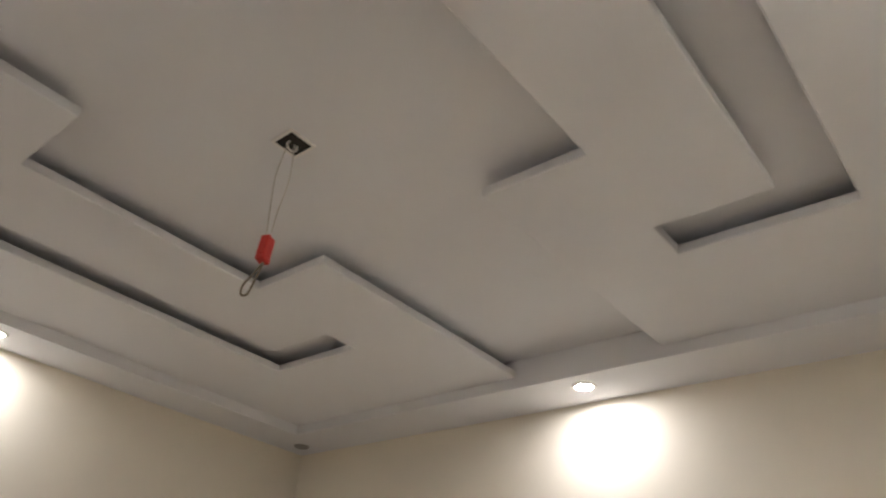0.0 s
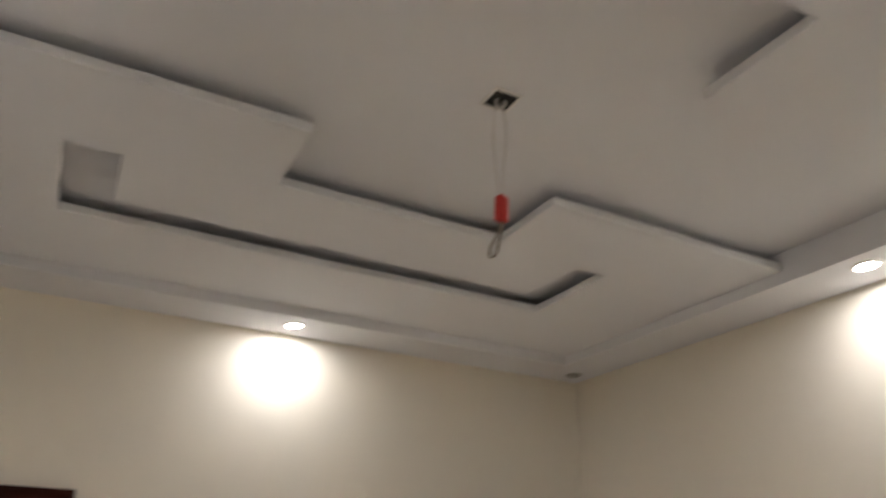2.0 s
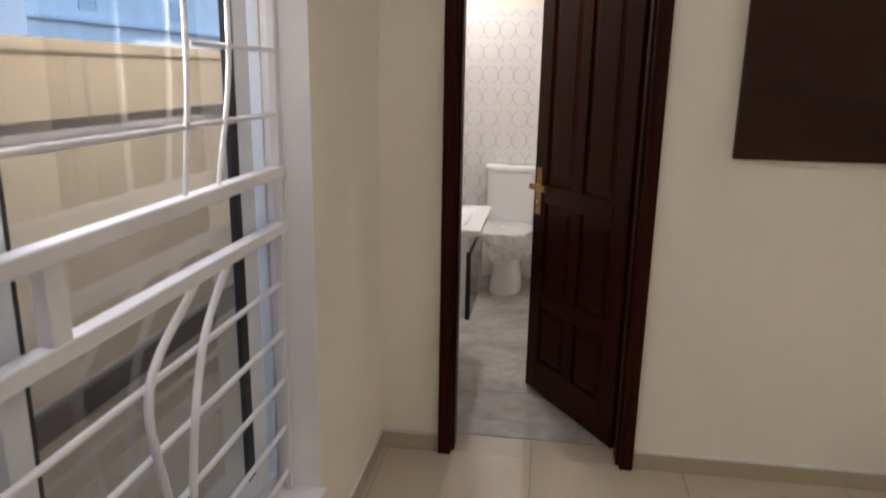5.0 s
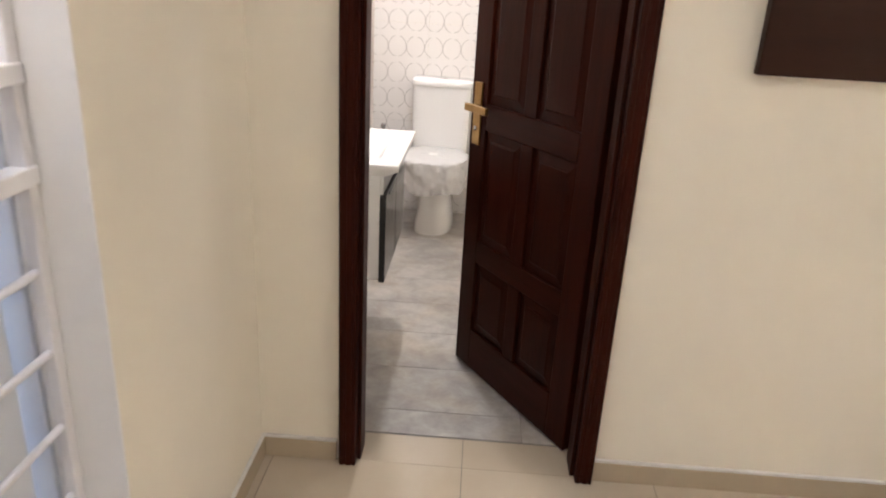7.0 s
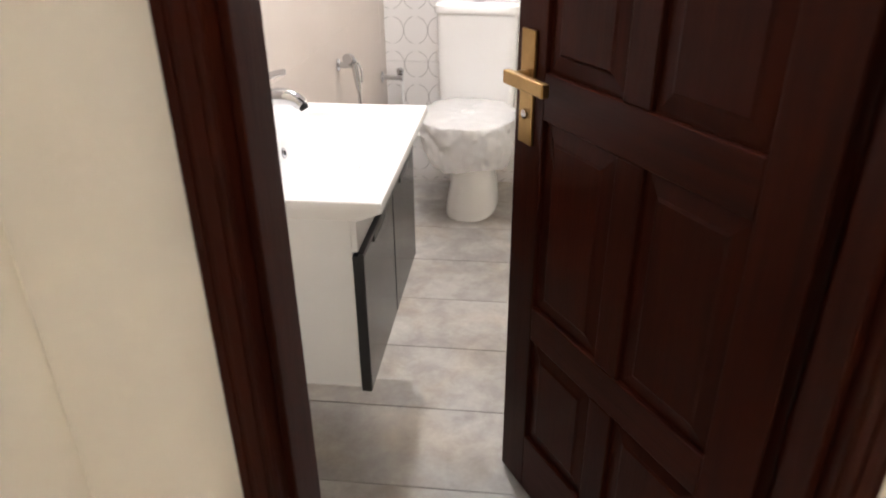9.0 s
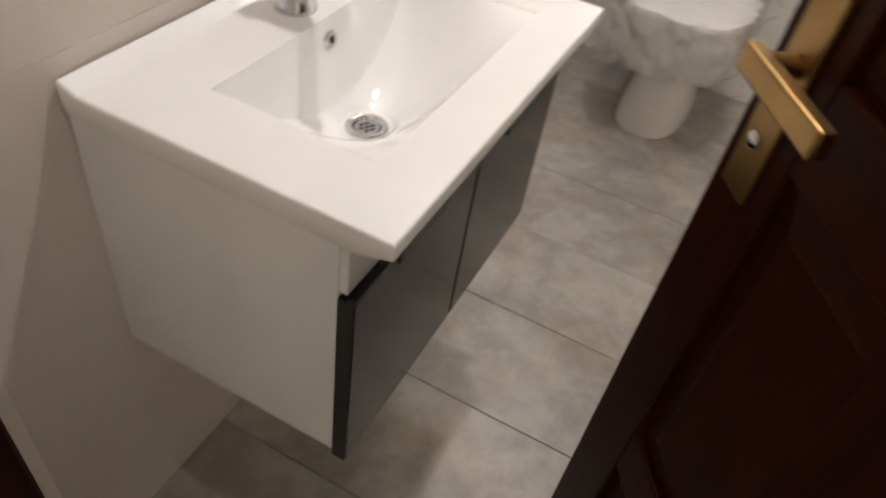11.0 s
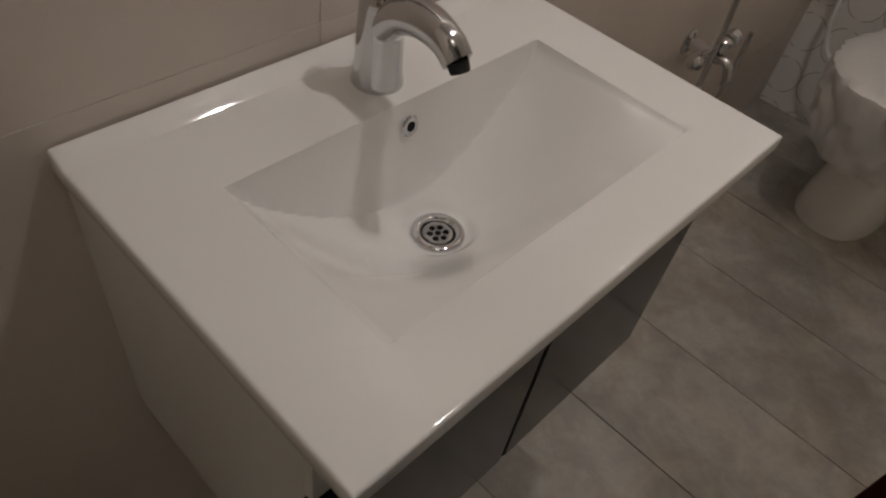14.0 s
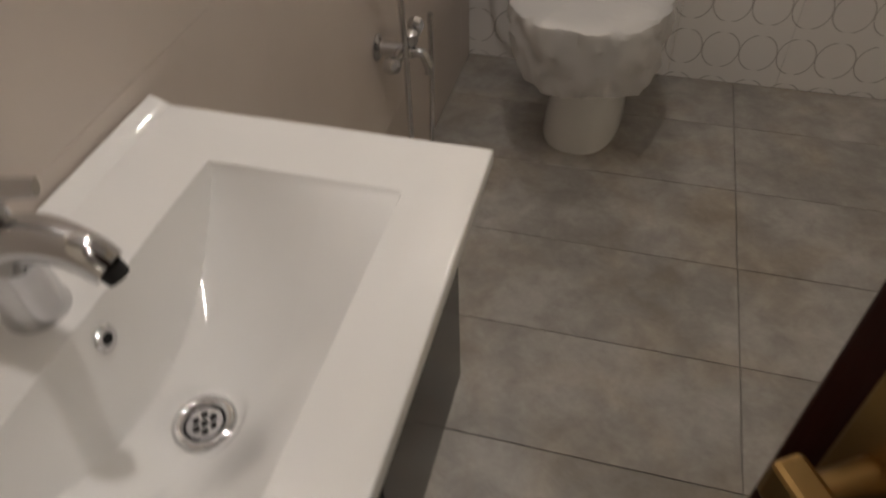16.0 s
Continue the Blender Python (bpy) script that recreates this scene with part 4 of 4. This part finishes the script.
# two-way wall tap with hand spray
def wall_tap():
    root = thing("wall_tap", "chrome two-way wall tap with cross knobs", "tap", at=(BX0, 1.80, 0.510))
    part("flange", lathe([(0.030, 0.001), (0.030, 0.004), (0.018, 0.012)], 28, pose(0, 0, 0, 0, 90)), M_CHROME, root, smooth=45)
    part("body", tube([(0.005, 0, 0), (0.05, 0, 0), (0.085, 0, 0)], 0.016, 20, 3), M_CHROME, root, smooth=50)
    for sy in (-1, 1):
        arm = part("arm", tube([(0.060, 0, 0), (0.062, 0.035 * sy, 0.004), (0.064, 0.070 * sy, 0.006)], 0.012, 16, 4), M_CHROME, root, smooth=50)
        part("knob", lathe([(0.008, 0), (0.019, 0.006), (0.021, 0.022), (0.017, 0.034), (0.006, 0.038)], 8, pose(0.064, 0.066 * sy, 0.006, -70 * sy)), M_CHROME, arm, smooth=40)
    part("spout", tube([(0.080, 0, 0), (0.105, 0, -0.004), (0.118, 0, -0.03), (0.120, 0, -0.05)], 0.011, 16, 5), M_CHROME, root, smooth=50)
    part("top_knob", lathe([(0.010, 0), (0.017, 0.012), (0.017, 0.030), (0.008, 0.036)], 16, pose(0.080, 0, 0.012)), M_CHROME, root, smooth=45)
    return root


wall_tap()
spray = thing("hand_spray", "chrome hand spray in a wall holder with a hanging hose", "hand spray", at=(BX0, 1.77, 0.785))
part("holder", lathe([(0.022, 0.001), (0.022, 0.005), (0.012, 0.010), (0.010, 0.05)], 24, pose(0, 0, 0, 0, 90)), M_CHROME, spray, smooth=45)
part("handle", tube([(0.072, 0, -0.085), (0.066, 0, -0.03), (0.060, 0, 0.018)], [0.010, 0.012, 0.011], 16, 5), M_CHROME, spray, smooth=50)
part("head", tube([(0.060, 0, 0.012), (0.052, -0.020, 0.030), (0.050, -0.050, 0.032)], [0.012, 0.015, 0.018], 16, 5), M_CHROME, spray, smooth=50)
part("trigger", tube([(0.076, 0, 0.010), (0.088, -0.004, -0.02), (0.086, -0.004, -0.06)], 0.004, 8, 4), M_CHROME, spray, smooth=50)
part("hose", tube([(0.072, 0, -0.080), (0.074, 0.01, -0.25), (0.066, 0.03, -0.54), (0.070, 0.075, -0.690), (0.080, 0.13, -0.64), (0.084, 0.160, -0.42), (0.084, 0.168, -0.255)], 0.0065, 10, 10), M_CHROME, spray, "ribbed chrome hose", smooth=60)

# high bathroom vent window with frosted glass
vent = tagged(new("window_2"), "small frosted bathroom vent window with aluminium frame", "window", kind="structure")
for lo, hi in (((-0.19, VY0, VZ0), (-0.15, VY0 + 0.03, VZ1)), ((-0.19, VY1 - 0.03, VZ0), (-0.15, VY1, VZ1)), ((-0.19, VY0 + 0.03, VZ0), (-0.15, VY1 - 0.03, VZ0 + 0.03)), ((-0.19, VY0 + 0.03, VZ1 - 0.03), (-0.15, VY1 - 0.03, VZ1))):
    part("window_frame", box(lo, hi, 0.002), M_ALU, vent)
vp = part("pane", box((-0.172, VY0 + 0.025, VZ0 + 0.025), (-0.168, VY1 - 0.025, VZ1 - 0.025)), M_FROST, vent)
vp.visible_shadow = False

# wrapped shower head high on the end wall
shower = thing("shower_head", "shower head on a wall arm, still in crumpled film", "shower head", at=(0.47, BY1, 2.30))
part("arm", tube([(0, -0.001, 0.02), (0, -0.12, 0.03), (0, -0.24, 0.02), (0, -0.28, -0.02)], 0.010, 12, 6), M_CHROME, shower, smooth=50)
part("rose", lathe([(0.012, 0.03), (0.03, 0.012), (0.085, 0.004), (0.085, -0.006)], 32, pose(0, -0.285, -0.05)), M_CHROME, shower, smooth=45)


def bag():
    bm = bmesh.new()
    bmesh.ops.create_icosphere(bm, subdivisions=4, radius=1.0)
    for v in bm.verts:
        p = v.co.copy()
        w = 1 + 0.22 * noise.noise(p * 2.3) + 0.12 * noise.noise(p * 6)
        v.co = Vector((p.x * 0.12 * w, -0.27 + p.y * 0.11 * w, -0.05 + p.z * 0.075 * w - (0.05 if p.z < -0.5 else 0)))
    return bm


part("film_bag", bag(), M_FILMB, shower, "crumpled clear film", smooth=30)

# small scrap of white sealant at the foot of the bathroom wall
tagged(mesh_object("sealant_scrap", box((BX0 + 0.001, 0.166, 0.0), (BX0 + 0.016, 0.184, 0.010), 0.004), M_GROUTW), "small white scrap of sealant on the floor", "scrap")


# ---- pieces: tiles laid in rows, last ----
def tile_mesh(sx, sy, th, mat):
    bm = box((-sx / 2, -sy / 2, -th), (sx / 2, sy / 2, 0), 0.0003 if th > 0.005 else 0.0008, 1)
    me = bpy.data.meshes.new("tile")
    bm.to_mesh(me)
    bm.free()
    me.materials.append(mat)
    return me


def lay(parent, mat, x0, x1, y0, y1, px, py, ox, oy, gap, m=None, th=0.004, name="tile"):
    """Rows of tiles clipped to a rectangle, joints at ox + k px and oy + k py."""
    cache = {}
    i0, j0 = math.floor((x0 - ox) / px), math.floor((y0 - oy) / py)
    i = i0
    while ox + i * px < x1 - 1e-6:
        j = j0
        while oy + j * py < y1 - 1e-6:
            a, b = max(x0, ox + i * px + gap / 2), min(x1, ox + (i + 1) * px - gap / 2)
            c, d = max(y0, oy + j * py + gap / 2), min(y1, oy + (j + 1) * py - gap / 2)
            if b - a > 0.01 and d - c > 0.01:
                key = (round(b - a, 4), round(d - c, 4))
                if key not in cache:
                    cache[key] = tile_mesh(b - a, d - c, th, mat)
                ob = new(name, cache[key])
                ob.parent = parent
                ob.matrix_basis = (m or Matrix.Identity(4)) @ pose((a + b) / 2, (c + d) / 2, random.uniform(-0.0003, 0.0003))
            j += 1
        i += 1


lay(floor_bed, M_FLOOR, 0.0, RX, BY, 0.0, 0.6, 0.6, 0.035, -0.45, 0.0022)
lay(floor_bed, M_FLOOR, DX0, DX1, 0.0, 0.156, 0.6, 0.6, 0.035, -0.45, 0.0022)
lay(bath_bed, M_BATHFLOOR, BX0, BX1, 0.158, BY1, 0.9, 0.3015, 0.834 - 0.9, 0.904 - 0.3015 * 4, 0.0022)
wn_ob = bpy.data.objects["wall_bath_north"]
ww_ob = bpy.data.objects["wall_bath_west"]
lay(wn_ob, M_TRELLIS, BX0, BX1, 0.0, 1.985, 0.34, 0.60, BX0, 0.0, 0.0015, pose(0, BY1, 0, 90), 0.008)
WESTM = Matrix(((0, 0, 1, BX0), (1, 0, 0, 0), (0, 1, 0, 0), (0, 0, 0, 1)))
lay(ww_ob, M_BATHWALL, WT, VY0, 0.0, 1.985, 0.60, 0.60, 0.15, 0.285, 0.0005, WESTM, 0.008)
lay(ww_ob, M_BATHWALL, VY0, VY1, 0.0, VZ0 - 0.001, 0.60, 0.60, 0.15, 0.285, 0.0005, WESTM, 0.008)
lay(ww_ob, M_BATHWALL, VY1, BY1, 0.0, 1.985, 0.60, 0.60, 0.15, 0.285, 0.0005, WESTM, 0.008)
